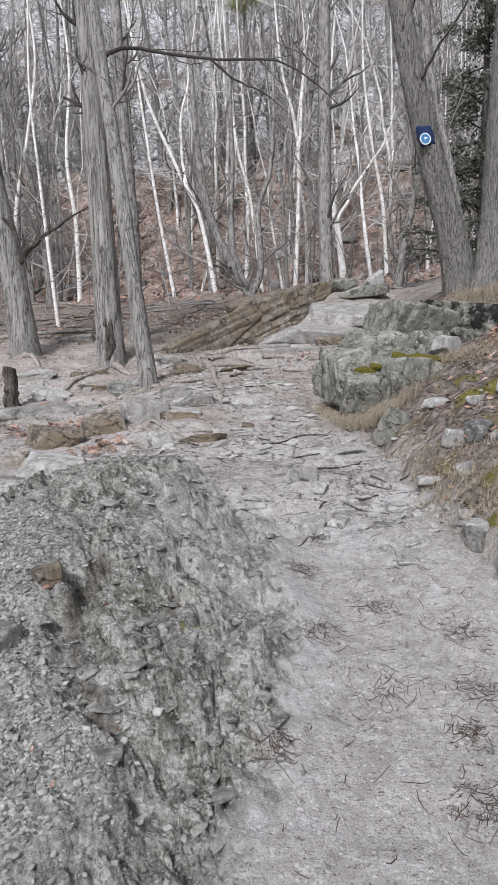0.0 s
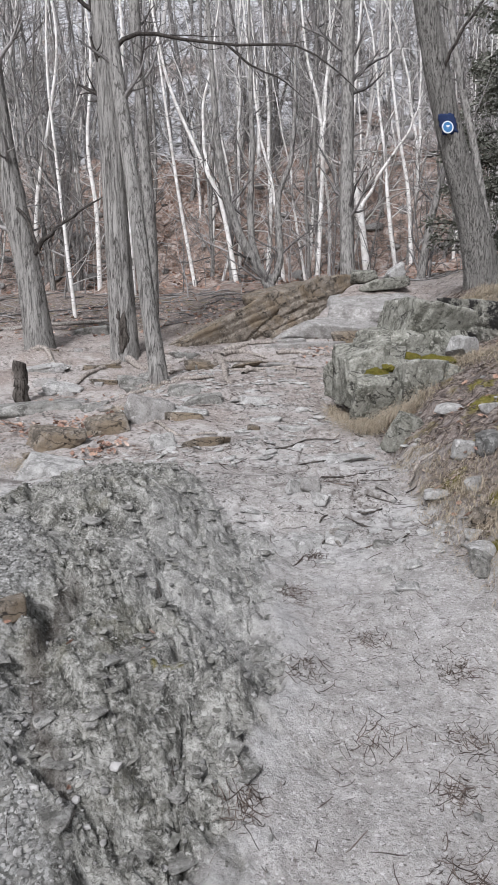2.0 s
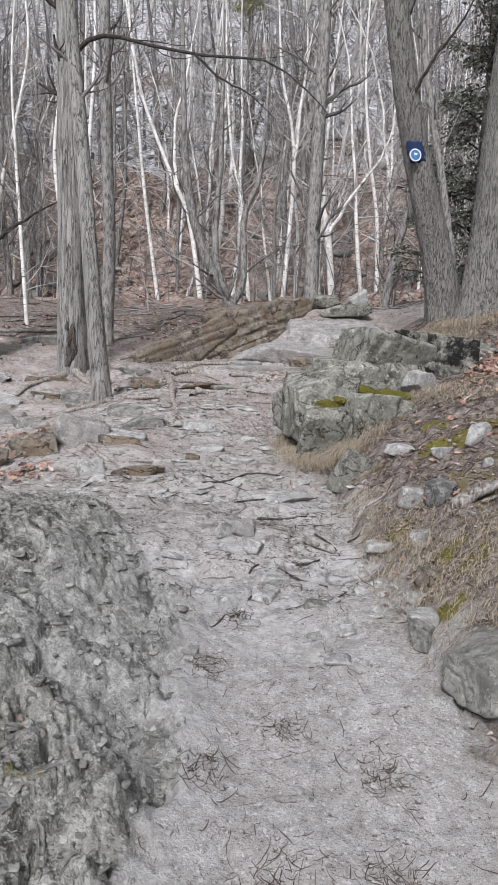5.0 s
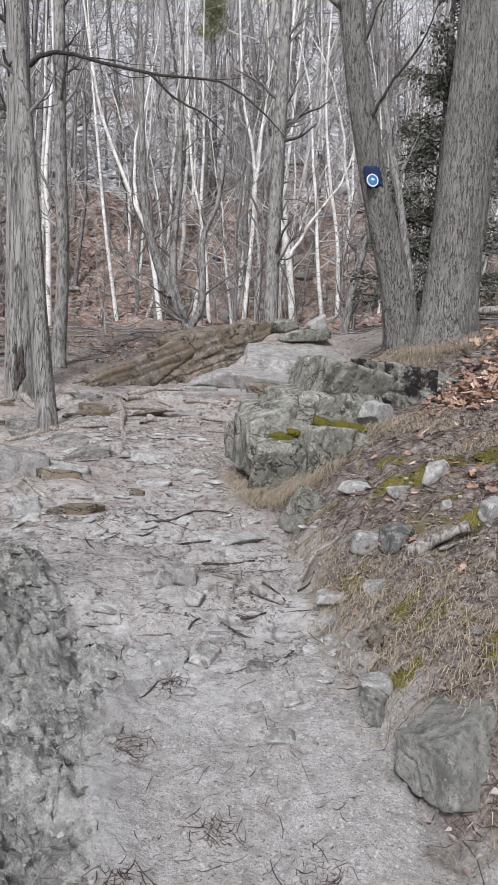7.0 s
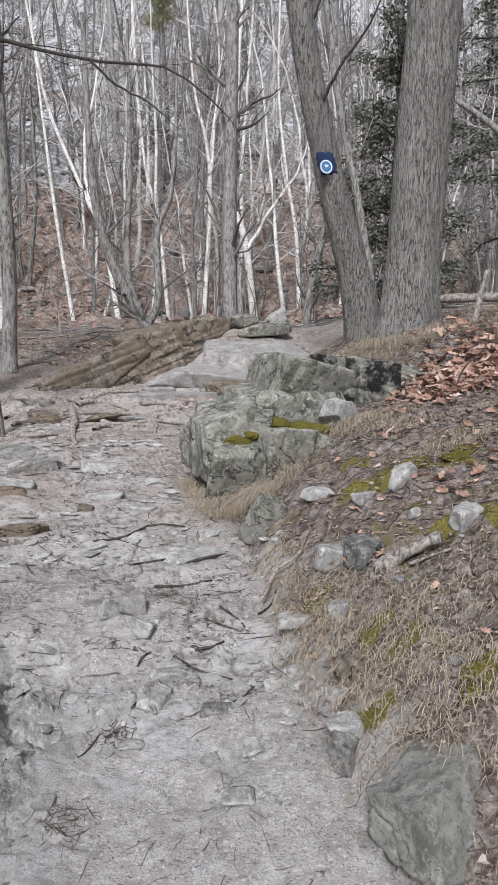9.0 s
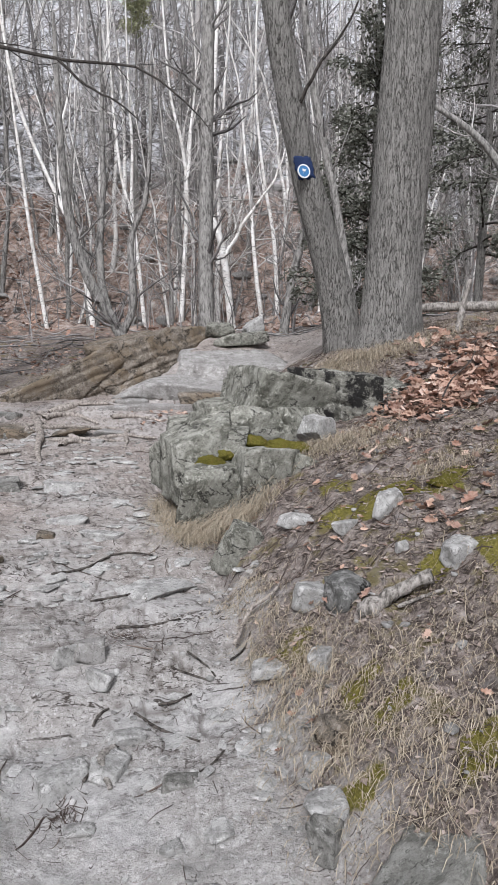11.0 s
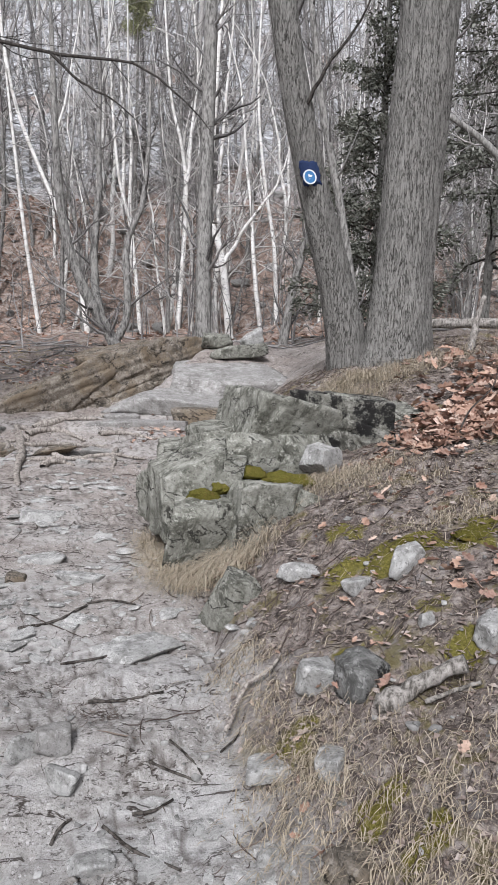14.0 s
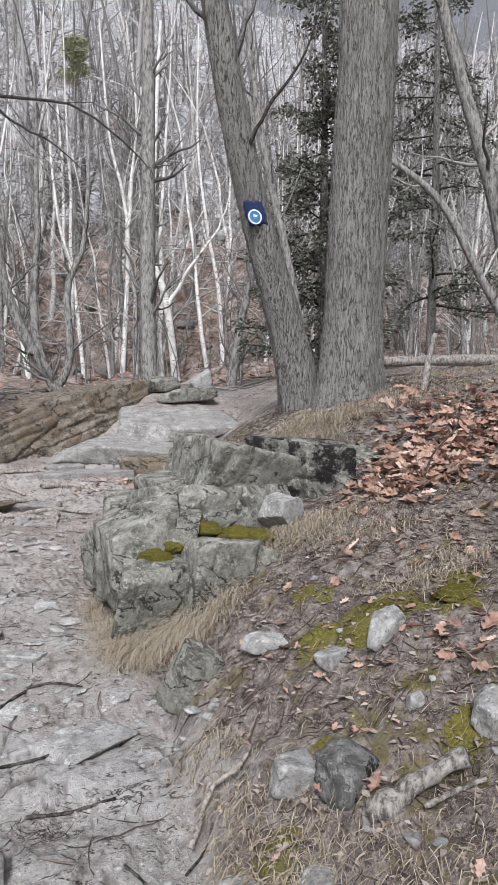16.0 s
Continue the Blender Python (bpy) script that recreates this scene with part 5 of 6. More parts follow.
# ---- roots, sticks, stump, marker ----
M_ROOT = bark_material("worn_root_wood", (0.17, 0.148, 0.13), (0.47, 0.43, 0.385), 40, 0.4, 0.5, 0.008)
M_DEADWOOD = bark_material("bleached_dead_wood", (0.15, 0.138, 0.122), (0.44, 0.41, 0.375), 40, 0.5, 0.8, 0.012)
M_STUMP = bark_material("dark_stump_wood", (0.035, 0.03, 0.026), (0.15, 0.135, 0.12), 30, 0.2, 0.7, 0.015)


def root_limb(xy, r, seed, lift=0.6):
    """A tree root that runs half sunk along the ground."""
    rng = np.random.default_rng(seed)
    p2 = curve_pts([(x, y, 0) for x, y in xy], 22)
    p2[:, :2] += np.cumsum(rng.normal(0, 0.006, (22, 2)), 0)
    z = ground_z(p2[:, 0], p2[:, 1])
    z[2:-2] = (z[:-4] + z[1:-3] + z[2:-2] + z[3:-1] + z[4:]) / 5
    r = r * np.linspace(1, 0.45, 22) * (1 + 0.15 * rng.normal(0, 1, 22))
    tb = Tubes()
    p2[:, 2] = z + r * lift + 0.012 * np.sin(np.linspace(0, 7, 22) + seed)
    tb.add(p2, np.concatenate([r[:-1], [0.002]]), 8)
    put("root", tb.mesh("root"), M_ROOT, None, "worn bare tree root crossing the trail", "root", "", "exposed roots")


for n, (xy, r) in enumerate((
        (((-0.69, 9.26), (-0.52, 8.55), (-0.45, 8.02), (-0.34, 7.51)), 0.045), (((-0.9, 10.22), (-0.72, 9.63), (-0.57, 9.1)), 0.035), (((-1.46, 9.54), (-1.36, 9.69), (-1.15, 9.67), (-0.62, 8.95)), 0.03),
        (((-0.61, 9.24), (-0.36, 9.43), (-0.07, 9.18)), 0.04), (((-0.34, 8.7), (-0.11, 8.56), (0.21, 8.73), (0.59, 8.48)), 0.03), (((0.3, 8.86), (0.3, 8.41), (0.37, 7.95)), 0.025),
        (((-0.6, 9.5), (-0.39, 9.65), (-0.14, 9.93), (0.14, 10.1), (0.28, 10.34)), 0.055), (((-0.45, 10.2), (-0.25, 10.34), (0.02, 10.35), (0.28, 10.45)), 0.05), (((-0.26, 8.08), (-0.13, 8.21), (-0.01, 8.12)), 0.03),
        (((-1.25, 8.95), (-1.16, 9.09), (-0.99, 9.21)), 0.03), (((-2.1, 10.3), (-1.8, 9.9), (-1.3, 9.8), (-0.9, 9.6)), 0.05), (((-1.2, 8.1), (-0.9, 7.8), (-0.6, 7.85)), 0.035), (((-2.2, 10.2), (-2.5, 9.6), (-2.6, 9.1)), 0.045),
        (((-1.3, 8.15), (-1.5, 7.9), (-1.7, 7.85)), 0.03), (((-3.7, 10.8), (-3.3, 10.3), (-3.0, 9.9)), 0.05), (((0.1, 9.3), (0.4, 9.4), (0.8, 9.2)), 0.03), (((-0.9, 6.1), (-0.6, 5.75), (-0.35, 5.8)), 0.02), (((-1.1, 9.9), (-0.8, 9.95), (-0.4, 9.7), (0.1, 9.65)), 0.03), (((-0.95, 8.9), (-0.6, 8.75), (-0.2, 8.95), (0.25, 9.1)), 0.03), (((-0.5, 8.35), (-0.2, 8.45), (0.15, 8.3), (0.5, 8.4)), 0.024), (((-0.75, 9.0), (-0.7, 8.6), (-0.85, 8.25)), 0.03))):
    root_limb(xy, r, 400 + n)


def stick(name, pts, radii, mat, label, sides=8, category="stick"):
    tb = Tubes()
    q = curve_pts(pts, 16)
    rng = np.random.default_rng(len(pts) * 7 + int(1000 * radii[0]))
    q[1:-1] += rng.normal(0, radii[0] * 0.12, (14, 3))
    r = np.interp(np.linspace(0, 1, 16), np.linspace(0, 1, len(radii)), radii) * (1 + (0.03 if radii[0] > 0.08 else 0.10) * rng.normal(0, 1, 16))
    q, r = np.vstack([q[0] * 1.0, q, q[-1]]), np.concatenate([[0.001], r, [0.001]])
    q[0] -= (q[2] - q[1]) * 0.02
    q[-1] += (q[-2] - q[-3]) * 0.02
    tb.add(q, r, sides)
    return put(name, tb.mesh(name), mat, None, label, category)


stick("dead_branch", [(1.43, 4.17, 0.91), (1.50, 4.16, 0.95), (1.58, 4.15, 1.00), (1.69, 4.13, 1.06)], (0.034, 0.042, 0.030, 0.032, 0.022, 0.026), M_DEADWOOD, "bleached broken branch lying on the bank", 12)
stick("dead_branch", [(1.55, 4.10, 0.95), (1.64, 4.09, 0.99), (1.72, 4.08, 1.02)], (0.008, 0.007, 0.006), M_DEADWOOD, "thin bleached stick beside a broken branch")
stick("dead_branch", [(0.97, 4.49, 0.66), (1.06, 4.64, 0.76), (1.14, 4.63, 0.82), (1.2, 4.68, 0.87)], (0.010, 0.008, 0.007, 0.004), M_ROOT, "thin curved stick at the trail edge")
stick("upright_stick", [(3.62, 8.35, 2.26), (3.68, 8.4, 2.55), (3.75, 8.4, 2.82)], (0.035, 0.03, 0.025), M_DEADWOOD, "broken pale stake standing in the bank", 10)
stick("fallen_log", [(3.35, 9.9, 2.62), (3.9, 9.8, 2.66), (4.6, 9.7, 2.70), (5.4, 9.6, 2.72)], (0.05, 0.055, 0.06, 0.06), M_DEADWOOD, "long pale log lying beyond the large tree", 12, "log")
stick("fallen_log", [(-5.2, 12.8, 1.62), (-4.2, 12.6, 1.72), (-3.0, 12.7, 1.80)], (0.05, 0.045, 0.03), M_DEADWOOD, "thin fallen pole below the birches", 10, "log")
stick("stump", [(-2.99, 8.45, 0.60), (-2.985, 8.45, 0.95), (-2.99, 8.45, 1.24)], (0.10, 0.085, 0.08), M_STUMP, "dark weathered stump of a post", 14, "stump")
stick("twig_sapling", [(2.55, 6.2, 1.55), (2.62, 6.2, 1.78), (2.80, 6.25, 1.95), (2.85, 6.3, 2.1)], (0.007, 0.006, 0.004, 0.002), M_DARKBRANCH, "thin dark sapling among the leaves", 6, "sapling")
stick("twig_sapling", [(3.15, 6.3, 1.85), (3.2, 6.3, 2.1), (3.24, 6.3, 2.3)], (0.006, 0.004, 0.002), M_DARKBRANCH, "thin dark sapling among the leaves", 6, "sapling")

TRAIL_STICKS = (
    ((0.63, 4.45), (0.73, 4.39), (0.86, 4.33), 0.006),
    ((0.77, 4.49), (0.84, 4.40), (0.88, 4.34), 0.005),
    ((0.30, 5.13), (0.45, 5.11), (0.60, 5.20), 0.007),
    ((0.65, 4.22), (0.72, 4.22), (0.78, 4.26), 0.006),
    ((0.56, 4.19), (0.67, 4.10), (0.80, 4.01), 0.006),
    ((0.41, 4.14), (0.43, 4.19), (0.46, 4.23), 0.006),
    ((0.41, 3.83), (0.45, 3.89), (0.48, 3.95), 0.006),
    ((0.79, 3.81), (0.84, 3.86), (0.88, 3.93), 0.005),
    ((0.45, 4.81), (0.59, 4.81), (0.75, 4.83), 0.007),
    ((0.95, 4.44), (1.02, 4.52), (1.05, 4.56), 0.005),
    ((0.07, 5.37), (0.22, 5.47), (0.36, 5.63), 0.008),
    ((0.36, 5.67), (0.48, 5.70), (0.61, 5.62), 0.006),
)
for *spots, r in TRAIL_STICKS:
    stick("fallen_stick", [(x, y, gz(x, y) + r) for x, y in spots], (r, 0.9 * r, 0.7 * r), M_STUMP, "thin dark stick lying on the trail", 6)
stick("pale_root", [(0.50, 3.98, gz(0.50, 3.98) + 0.01), (0.46, 3.90, gz(0.46, 3.90) + 0.02), (0.50, 3.78, gz(0.50, 3.78) + 0.006)], (0.014, 0.018, 0.010), M_DEADWOOD, "short pale root knuckle in the dirt", 8, "root")


def plain(name, colour, rough=0.6):
    k = Nodes(name, rough, 0.3)
    n = k.noise(60, 5, 0.7)
    return k.done(k.ramp(n, [(0.3, tuple(c * 0.7 for c in colour)), (0.7, colour)]), n, 0.2, 0.002)


M_BLUE, M_WHITE, M_NAVY = plain("blue_enamel", (0.06, 0.20, 0.42), 0.45), plain("white_enamel", (0.80, 0.82, 0.84), 0.45), plain("weathered_navy_paint", (0.018, 0.035, 0.10), 0.8)


def disc_mesh(name, r0, r1, y0, y1, n=40):
    """A ring or disc facing -y, with thickness."""
    th = np.linspace(0, 2 * np.pi, n, endpoint=False)
    rings = [(r0, y1), (r0, y0), (r1, y0), (r1, y1)]
    v = np.concatenate([np.stack([r * np.cos(th), np.full(n, yy), r * np.sin(th)], 1) for r, yy in rings])
    f = []
    for k in range(4):
        for i in range(n):
            j = (i + 1) % n
            f.append((k * n + i, k * n + j, ((k + 1) % 4) * n + j, ((k + 1) % 4) * n + i))
    return fast_mesh(name, v, np.array(f), True)


marker = empty_at("trail_marker", (2.03, 8.565, 3.83), "round blue trail marker with a white rim", "sign")
marker.matrix_world = pose(2.03, 8.565, 3.83, -6, 12, 12)
plate = put("plate", disc_mesh("plate", 0.0005, 0.058, 0.0, 0.01), M_BLUE, marker, "blue face")
put("rim", disc_mesh("rim", 0.056, 0.068, -0.003, 0.01), M_WHITE, marker, "white rim")
put("symbol", fast_mesh("symbol", [(-0.022, -0.003, 0.018), (0.022, -0.003, 0.022), (0.012, -0.003, 0.0), (0.002, -0.003, -0.026), (-0.014, -0.003, -0.004)] + [(-0.022, 0.004, 0.018), (0.022, 0.004, 0.022), (0.012, 0.004, 0.0), (0.002, 0.004, -0.026), (-0.014, 0.004, -0.004)],
    [(0, 4, 2, 1), (4, 3, 2, 2), (0, 1, 6, 5), (1, 2, 7, 6), (2, 3, 8, 7), (3, 4, 9, 8), (4, 0, 5, 9)][:1] + [(0, 1, 6, 5), (1, 2, 7, 6), (2, 3, 8, 7), (3, 4, 9, 8), (4, 0, 5, 9)], True), M_WHITE, plate, "small white pointer")


def paint_patch():
    """The blue painted square on the bark behind the marker, following the trunk."""
    na, nh = 26, 20
    ang = np.linspace(-2.45, -1.0, na)
    hh = np.linspace(-0.10, 0.13, nh)
    A, H = np.meshgrid(ang, hh)
    e = 0.012 * fbm(A * 6, H * 40, 0, 3, 8)
    cx, cy = 2.07 - 0.34 * H, 8.76 - 0.14 * H
    edge = np.maximum(np.abs(A + 1.72) / 0.72, np.abs(H - 0.015) / 0.115)
    R = 0.162 + e * 0.2 - 0.05 * smooth(0.82, 1.0, edge + 0.12 * fbm(A * 5, H * 30, 0, 3, 18))
    v = np.stack([cx + R * np.cos(A), cy + R * np.sin(A), 3.865 + H + 0.3 * e], -1).reshape(-1, 3) - np.array(blaze_tree.location)
    i, j = np.meshgrid(np.arange(na - 1), np.arange(nh - 1))
    a = (j * na + i).ravel()
    put("paint_patch", fast_mesh("paint_patch", v, np.stack([a, a + 1, a + 1 + na, a + na], 1)), M_NAVY, blaze_tree, "worn navy paint on the bark")



def hollow():
    """The rotted dark cleft at the foot of the tall shaggy tree."""
    na, nh = 16, 30
    A, H = np.meshgrid(np.linspace(-1.75, -0.85, na), np.linspace(0.02, 0.72, nh))
    edge = np.maximum(np.abs(A + 1.3) / 0.42, np.abs(H - 0.33) / 0.36) + 0.3 * fbm(A * 5, H * 9, 0, 3, 28)
    R = 0.222 - 0.06 * smooth(0.6, 1.0, edge) + 0.012 * fbm(A * 9, H * 30, 0, 3, 29)
    v = np.stack([-0.01 - 0.03 * H + R * np.cos(A), R * np.sin(A), H], -1).reshape(-1, 3)
    i, j = np.meshgrid(np.arange(na - 1), np.arange(nh - 1))
    a = (j * na + i).ravel()
    put("hollow", fast_mesh("hollow", v, np.stack([a, a + 1, a + 1 + na, a + na], 1)), M_STUMP, hollow_tree, "dark rotted hollow")


paint_patch()
hollow()


# ---- small litter ----
def ground_twigs(name, seed, count, where, length, radius, mat, label, category="twigs"):
    rng = np.random.default_rng(seed)
    xs, ys = where(rng, count)
    n = 5
    a = rng.uniform(0, 6.283, count)
    ln = length[0] + (length[1] - length[0]) * rng.random(count) ** 2
    bend = rng.normal(0, 0.3, count)
    tb = Tubes()
    P = np.zeros((count, n, 3))
    for k in range(n):
        u = k / (n - 1) - 0.5
        aa = a + bend * u
        P[:, k, 0], P[:, k, 1] = xs + np.cos(aa) * ln * u, ys + np.sin(aa) * ln * u
    P[:, :, 2] = ground_z(P[:, :, 0].ravel(), P[:, :, 1].ravel()).reshape(count, n)
    P[:, 0, 2] += rng.uniform(0, 0.012, count)
    P[:, 4, 2] += rng.uniform(0, 0.012, count)
    r = radius[0] + (radius[1] - radius[0]) * rng.random(count)
    for k in range(count):
        tb.add(P[k] + (0, 0, r[k] * 0.8), r[k] * np.array([0.7, 1, 0.95, 0.8, 0.3]), 3)
    put(name, tb.mesh(name), mat, None, label, category, "stuff")


M_DARKTWIG = island_material("dark_needle_twigs", [(0.0, (0.03, 0.023, 0.02)), (0.7, (0.09, 0.066, 0.056)), (1.0, (0.24, 0.195, 0.165))])
M_STRAW = island_material("dry_grass_straw", [(0.0, (0.25, 0.20, 0.14)), (0.5, (0.38, 0.315, 0.225)), (1.0, (0.56, 0.495, 0.39))])
M_LEAF = island_material("dead_oak_leaves", [(0.0, (0.12, 0.055, 0.038)), (0.35, (0.27, 0.135, 0.09)), (0.7, (0.42, 0.26, 0.18)), (1.0, (0.70, 0.55, 0.46))], 0.7)

CLUSTERS = ((0.25, 3.29, 0.10), (0.30, 2.71, 0.12), (0.51, 2.39, 0.13), (0.81, 2.39, 0.12), (0.10, 2.09, 0.10), (0.72, 2.19, 0.09), (0.67, 1.88, 0.12), (0.36, 3.7, 0.10), (0.85, 2.75, 0.12), (0.55, 2.95, 0.10), (0.95, 2.2, 0.15), (0.5, 4.75, 0.12))


def in_clusters(rng, n):
    k = rng.integers(len(CLUSTERS), size=n)
    c = np.array(CLUSTERS)[k]
    return c[:, 0] + rng.normal(0, 1, n) * c[:, 2] * 0.42, c[:, 1] + rng.normal(0, 1, n) * c[:, 2] * 0.42


on_trail = lambda x, y: (1 - litter_mask(x, y)) * (1 - 0.6 * rock_mask(x, y))
on_bank = lambda x, y: litter_mask(x, y)
ground_twigs("needle_clumps", 501, 900, in_clusters, (0.02, 0.085), (0.0009, 0.0019), M_DARKTWIG, "matted clumps of dark needles on the trail")
ground_twigs("trail_twigs", 502, 2000, lambda r, n: keep(r, n, (-1.8, 1.4, 1.2, 9.5), on_trail), (0.015, 0.11), (0.0008, 0.0021), M_DARKTWIG, "small dark twigs scattered on the dirt")
ground_twigs("trail_sticks", 505, 70, lambda r, n: keep(r, n, (-1.6, 1.2, 3.6, 9.5), on_trail), (0.15, 0.45), (0.0025, 0.005), M_DARKTWIG, "thin sticks lying across the trail")
ground_twigs("bank_twigs", 503, 6000, lambda r, n: keep(r, n, (0.7, 4.2, 2.4, 10), on_bank), (0.03, 0.26), (0.001, 0.0035), M_DARKTWIG, "dead twigs and needles matted over the bank")
ground_twigs("bank_straw", 504, 6500, lambda r, n: keep(r, n, (0.7, 4.2, 2.2, 10), on_bank), (0.02, 0.12), (0.0007, 0.0015), M_STRAW, "pale straw and stems matted over the bank")


ground_twigs("slope_branches", 506, 1300, lambda r, n: keep(r, n, (-10, 11, 12.6, 36), lambda x, y: np.ones_like(x)), (0.3, 2.2), (0.006, 0.024), M_TWIG, "fallen grey branches littering the wooded slope", "branches")


def leaf_arrays(rng):
    """A curled lobed leaf, about 1 long."""
    out = [0.0, 0.16, 0.10, 0.26, 0.15, 0.24, 0.08, 0.0]
    xs = np.linspace(-0.5, 0.5, 8)
    curl = rng.uniform(0.2, 0.9)
    mid = np.stack([xs, np.zeros(8), curl * 0.5 * xs ** 2 + rng.normal(0, 0.02, 8)], 1)
    lift = rng.uniform(-0.3, 0.9)
    L = mid + np.stack([np.zeros(8), np.array(out), np.array(out) * lift], 1)
    R = mid + np.stack([np.zeros(8), -np.array(out), np.array(out) * rng.uniform(-0.3, 0.9)], 1)
    v = np.concatenate([L, mid, R])
    f = [(b * 8 + i, b * 8 + i + 1, b * 8 + 9 + i, b * 8 + 8 + i) for b in (0, 1) for i in range(7)]
    return v, np.array(f)


def leaves(name, seed, spots, label):
    rng = np.random.default_rng(seed)
    tpl = []
    for _ in range(14):
        v, f = leaf_arrays(rng)
        tpl.append((v @ np.array(Euler((rng.normal(0, 0.5), rng.normal(0, 0.4), 0)).to_matrix()).T, f))
    places = []
    for cx, cy, sx, sy, n, size in spots:
        xs, ys = cx + rng.normal(0, sx, n), cy + rng.normal(0, sy, n)
        zs = ground_z(xs, ys)
        places += [(rng.integers(14), x, y, z + rng.uniform(0.004, 0.02) + rng.random() ** 2 * 0.5 * size, rng.uniform(0, 6.28), size * rng.uniform(0.6, 1.25)) for x, y, z in zip(xs, ys, zs)]
    put(name, fast_mesh(name, *scatter(tpl, places), True), M_LEAF, None, label, "leaves", "stuff")


leaves("leaf_drift", 601, ((2.7, 6.5, 0.24, 0.20, 260, 0.11), (3.15, 6.7, 0.32, 0.32, 380, 0.115), (2.35, 6.25, 0.18, 0.14, 120, 0.09), (3.6, 7.2, 0.4, 0.5, 260, 0.12), (3.0, 6.0, 0.35, 0.25, 90, 0.10), (2.5, 5.6, 0.4, 0.4, 50, 0.08)), "drift of rust-brown oak leaves on the bank")
leaves("scattered_leaves", 602, ((1.08, 5.72, 0.06, 0.06, 34, 0.06), (1.95, 4.6, 0.08, 0.06, 9, 0.10), (0.85, 9.3, 0.25, 0.25, 60, 0.08), (-1.21, 5.6, 0.13, 0.10, 60, 0.07), (-2.0, 6.7, 0.25, 0.2, 110, 0.08), (-1.6, 6.2, 0.2, 0.15, 60, 0.07), (-2.6, 8.2, 0.4, 0.3, 50, 0.07), (-0.6, 13.2, 0.5, 0.3, 120, 0.09), (-2.5, 14.5, 1.2, 0.9, 240, 0.09), (0.5, 15.0, 1.2, 0.9, 200, 0.10), (-4.0, 13.0, 1.0, 0.8, 160, 0.09), (2.2, 5.2, 0.6, 0.7, 60, 0.07), (1.5, 4.6, 0.25, 0.5, 60, 0.045), (-0.3, 2.2, 0.2, 0.3, 10, 0.03)), "scattered brown leaves caught among stones")
rngl = np.random.default_rng(603)
leaves("hillside_leaves", 604, tuple((rngl.uniform(-9, 9), rngl.uniform(17, 30), 1.0, 0.9, 70, 0.17) for _ in range(34)), "red-brown leaves lying over the hillside")


def leaf_bits():
    """Crumbled leaves and bark over the bank, too small to count."""
    rng = np.random.default_rng(606)
    tpl = [(np.array([(-0.5, 0, 0), (0, 0.28, rng.uniform(0, 0.3)), (0.5, 0, 0.05), (0, -0.25, rng.uniform(0, 0.3))]), np.array([(0, 3, 2, 1)])) for _ in range(8)]
    xs, ys = keep(rng, 20000, (0.7, 4.0, 2.2, 9.5), lambda x, y: litter_mask(x, y))
    zs = ground_z(xs, ys)
    put("leaf_bits", fast_mesh("leaf_bits", *scatter(tpl, [(rng.integers(8), x, y, z + 0.004, rng.uniform(0, 6.28), 0.012 + 0.04 * rng.random() ** 2) for x, y, z in zip(xs, ys, zs)]), True), M_BITS, None, "crumbled brown leaves and bark over the bank", "litter", "stuff")


M_BITS = island_material("crumbled_litter", [(0.0, (0.05, 0.036, 0.03)), (0.45, (0.17, 0.122, 0.10)), (0.8, (0.34, 0.265, 0.225)), (1.0, (0.56, 0.49, 0.44))])
leaf_bits()


def grass(name, seed, spots, label):
    """Dry tufts: each blade is a bent tapering strip."""
    rng = np.random.default_rng(seed)
    vs = []
    for cx, cy, sx, sy, n, h in spots:
        xs, ys = cx + rng.normal(0, sx, n), cy + rng.normal(0, sy, n)
        zs = ground_z(xs, ys)
        for x, y, z in zip(xs, ys, zs):
            comb = rng.normal(-0.6, 0.9)
            a = rng.uniform(0, 6.283) if rng.random() < 0.5 else -1.9 + comb * 0.5
            d, up, ln, b = np.array([math.cos(a), math.sin(a), 0]), np.array([0, 0, 1]), h * rng.uniform(0.5, 1.3), rng.uniform(0.0007, 0.0017)
            s = np.array([-d[1], d[0], 0]) * b
            o = np.array([x, y, z - 0.005])
            p1, p2, p3 = o + d * ln * 0.25 + up * ln * 0.4, o + d * ln * 0.6 + up * ln * rng.uniform(0.25, 0.5), o + d * ln * 1.0 + up * ln * rng.uniform(-0.05, 0.3)
            vs += [o - s, o + s, p1 + s, p1 - s, p1 - s, p1 + s, p2 + s * 0.8, p2 - s * 0.8, p2 - s * 0.8, p2 + s * 0.8, p3 + s * 0.1, p3 - s * 0.1]
    v = np.array(vs)
    put(name, fast_mesh(name, v, np.arange(len(v)).reshape(-1, 4)), M_STRAW, None, label, "grass", "stuff")


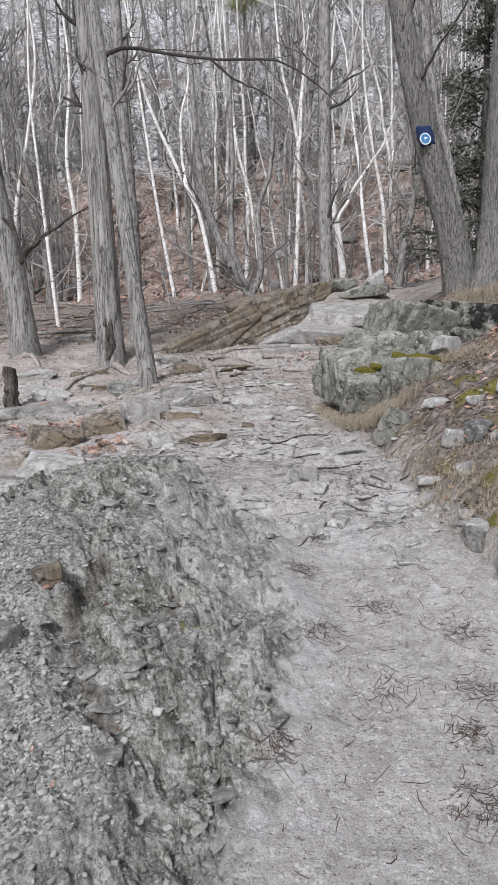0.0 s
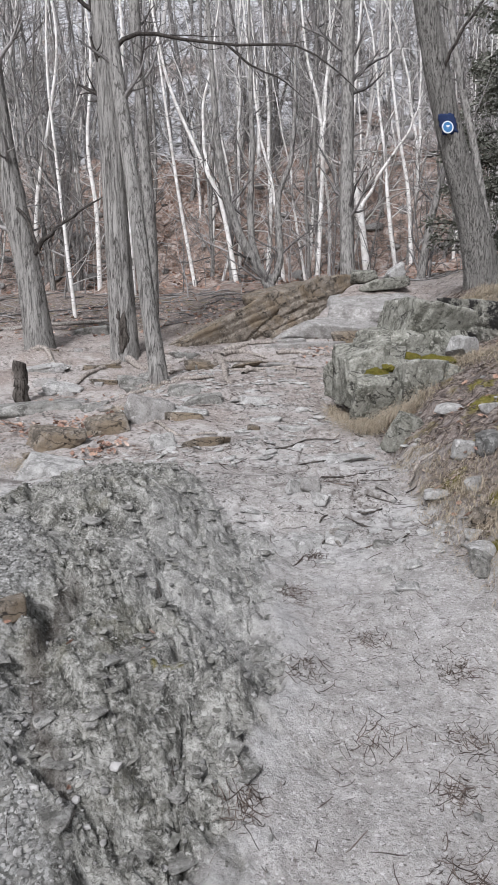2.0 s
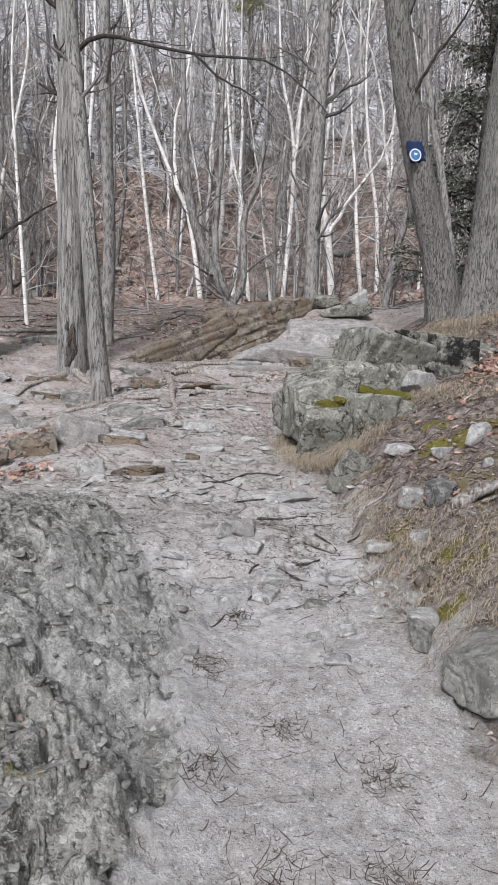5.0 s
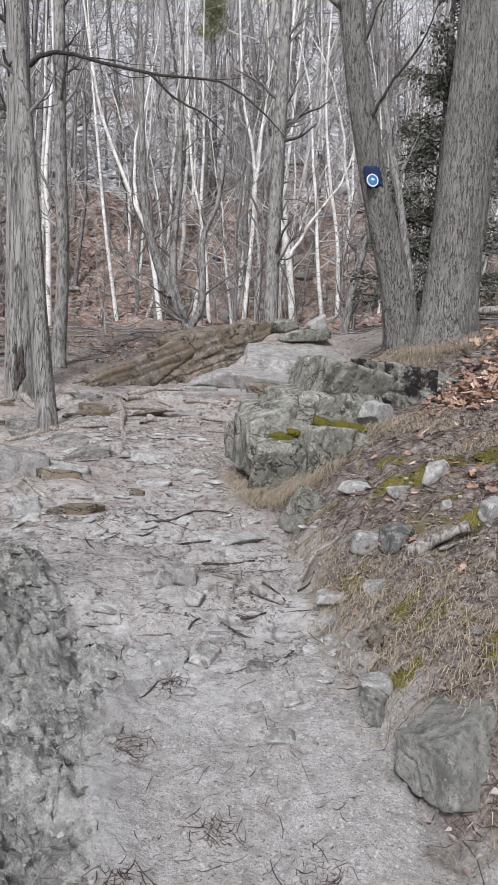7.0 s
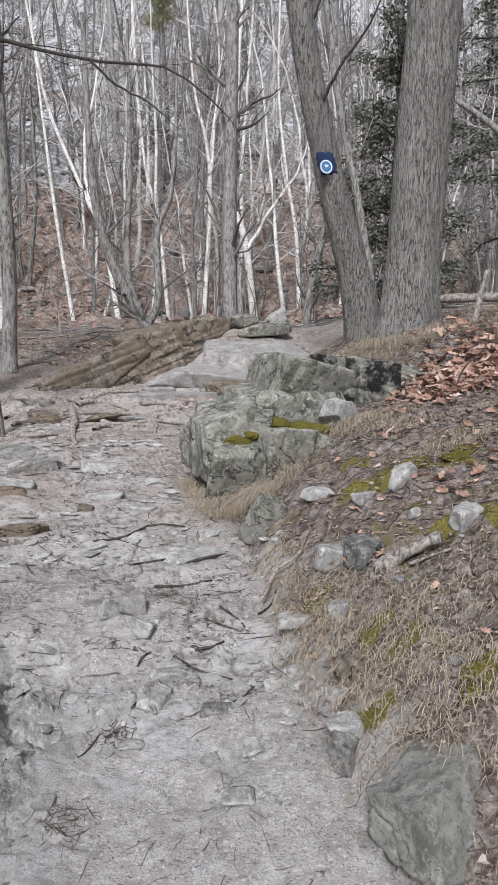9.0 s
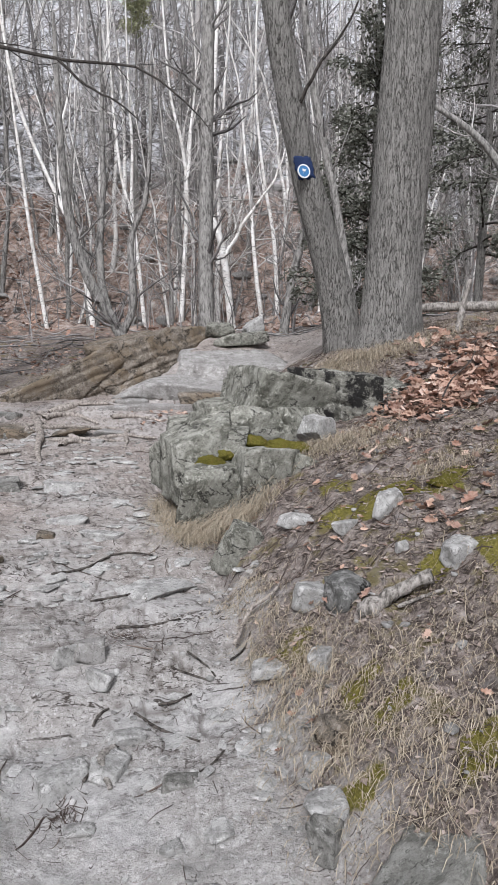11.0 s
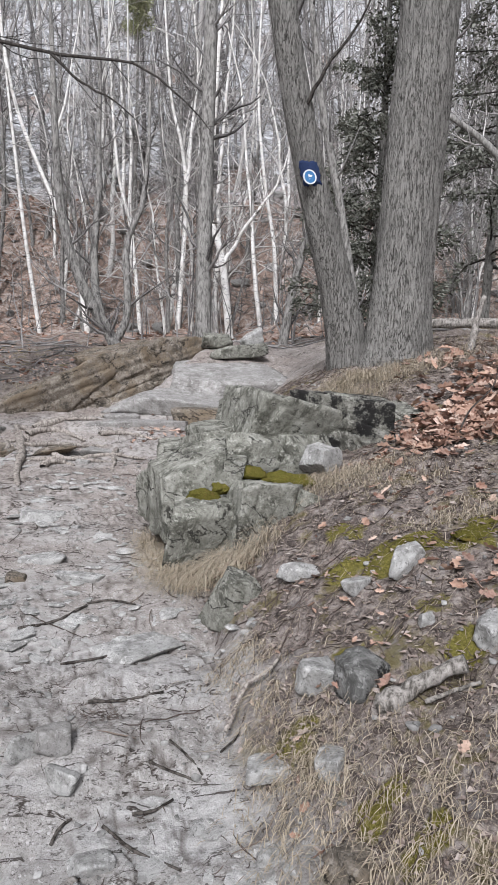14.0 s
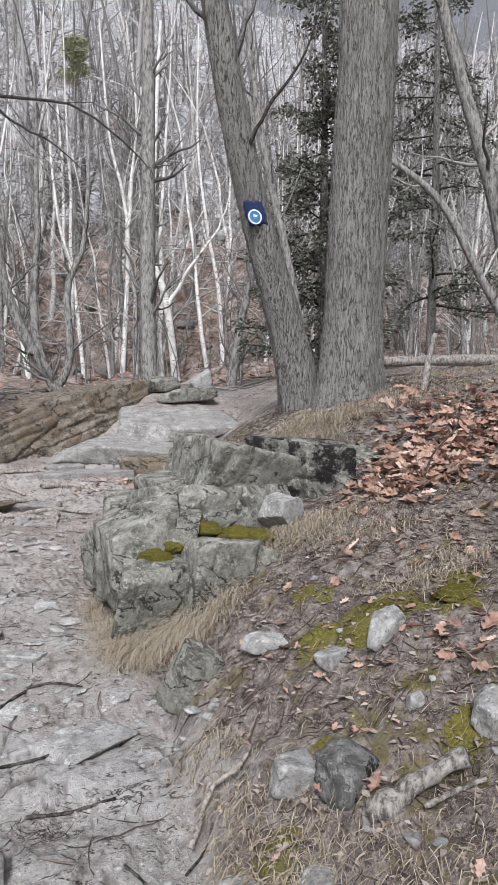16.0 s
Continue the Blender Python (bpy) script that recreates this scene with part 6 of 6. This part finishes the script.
grass("dry_grass", 701, ((0.78, 6.15, 0.06, 0.10, 420, 0.17), (0.95, 5.85, 0.12, 0.06, 1300, 0.19), (1.18, 5.74, 0.11, 0.07, 700, 0.16), (0.68, 6.45, 0.05, 0.12, 300, 0.15), (1.84, 6.06, 0.18, 0.12, 800, 0.14), (1.65, 6.15, 0.08, 0.06, 200, 0.13), (2.1, 5.75, 0.2, 0.12, 260, 0.11),
                         (1.2, 4.15, 0.10, 0.14, 800, 0.085), (1.12, 4.5, 0.06, 0.10, 200, 0.09), (1.32, 3.7, 0.13, 0.2, 900, 0.085), (2.14, 5.15, 0.16, 0.10, 380, 0.10), (1.5, 3.4, 0.14, 0.2, 700, 0.09), (1.75, 3.8, 0.2, 0.2, 500, 0.075), (1.6, 2.75, 0.14, 0.2, 260, 0.06),
                         (1.08, 4.85, 0.08, 0.1, 300, 0.08), (2.4, 4.4, 0.3, 0.3, 300, 0.09)), "tufts of dry straw-coloured grass on the bank")
grass("crest_grass", 702, ((2.05, 7.55, 0.24, 0.16, 1600, 0.20), (2.4, 7.85, 0.2, 0.14, 900, 0.18), (2.8, 7.9, 0.25, 0.12, 600, 0.15), (3.5, 8.1, 0.4, 0.3, 420, 0.15), (4.2, 8.8, 0.5, 0.4, 300, 0.15)), "matted blond grass on the crest below the trees")
grass("trailside_grass", 703, ((-1.72, 5.36, 0.10, 0.06, 300, 0.15), (-1.5, 7.25, 0.06, 0.06, 120, 0.14), (-1.28, 8.05, 0.10, 0.06, 120, 0.09), (-1.4, 12.6, 0.4, 0.25, 240, 0.14), (-2.8, 13.2, 0.6, 0.4, 260, 0.14)), "small yellowed grass tufts beside the trail")


def moss_cushion(p, size, seed):
    v, f = rock_arrays(size, seed, 4, 24, 0.10, 1.4)
    n = fbm(v[:, 0] * 90, v[:, 1] * 90, v[:, 2] * 90, 2, seed)
    ob = put("moss_cushion", fast_mesh("moss_cushion", v * (1 + 0.10 * n)[:, None], f), M_MOSSY, None, "green moss cushion growing between the rocks", "moss", "", "moss on the outcrop")
    ob.location = p


def moss_material():
    k = Nodes("moss_pile", 1.0, 0.05)
    c = k.ramp(k.noise(140, 5, 0.8), [(0.3, (0.045, 0.042, 0.010)), (0.5, (0.13, 0.119, 0.026)), (0.7, (0.29, 0.255, 0.07))])
    c = k.mix(k.step(k.noise(25, 4, 0.7), 0.55, 0.68), c, (0.20, 0.14, 0.045))
    return k.done(c, k.noise(160, 4, 0.8), 1.0, 0.012)


M_MOSSY = moss_material()
for n, (p, size) in enumerate((((1.24, 6.27, 1.36), (0.26, 0.18, 0.09)), ((1.45, 6.2, 1.33), (0.22, 0.16, 0.09)), ((0.97, 6.13, 1.235), (0.20, 0.12, 0.07)), ((1.56, 6.15, 1.33), (0.20, 0.15, 0.08)), ((1.08, 6.2, 1.27), (0.12, 0.12, 0.08)), ((2.12, 4.92, 1.30), (0.26, 0.2, 0.06)), ((1.9, 5.0, 1.235), (0.2, 0.12, 0.05)))):
    moss_cushion(p, size, 800 + n)
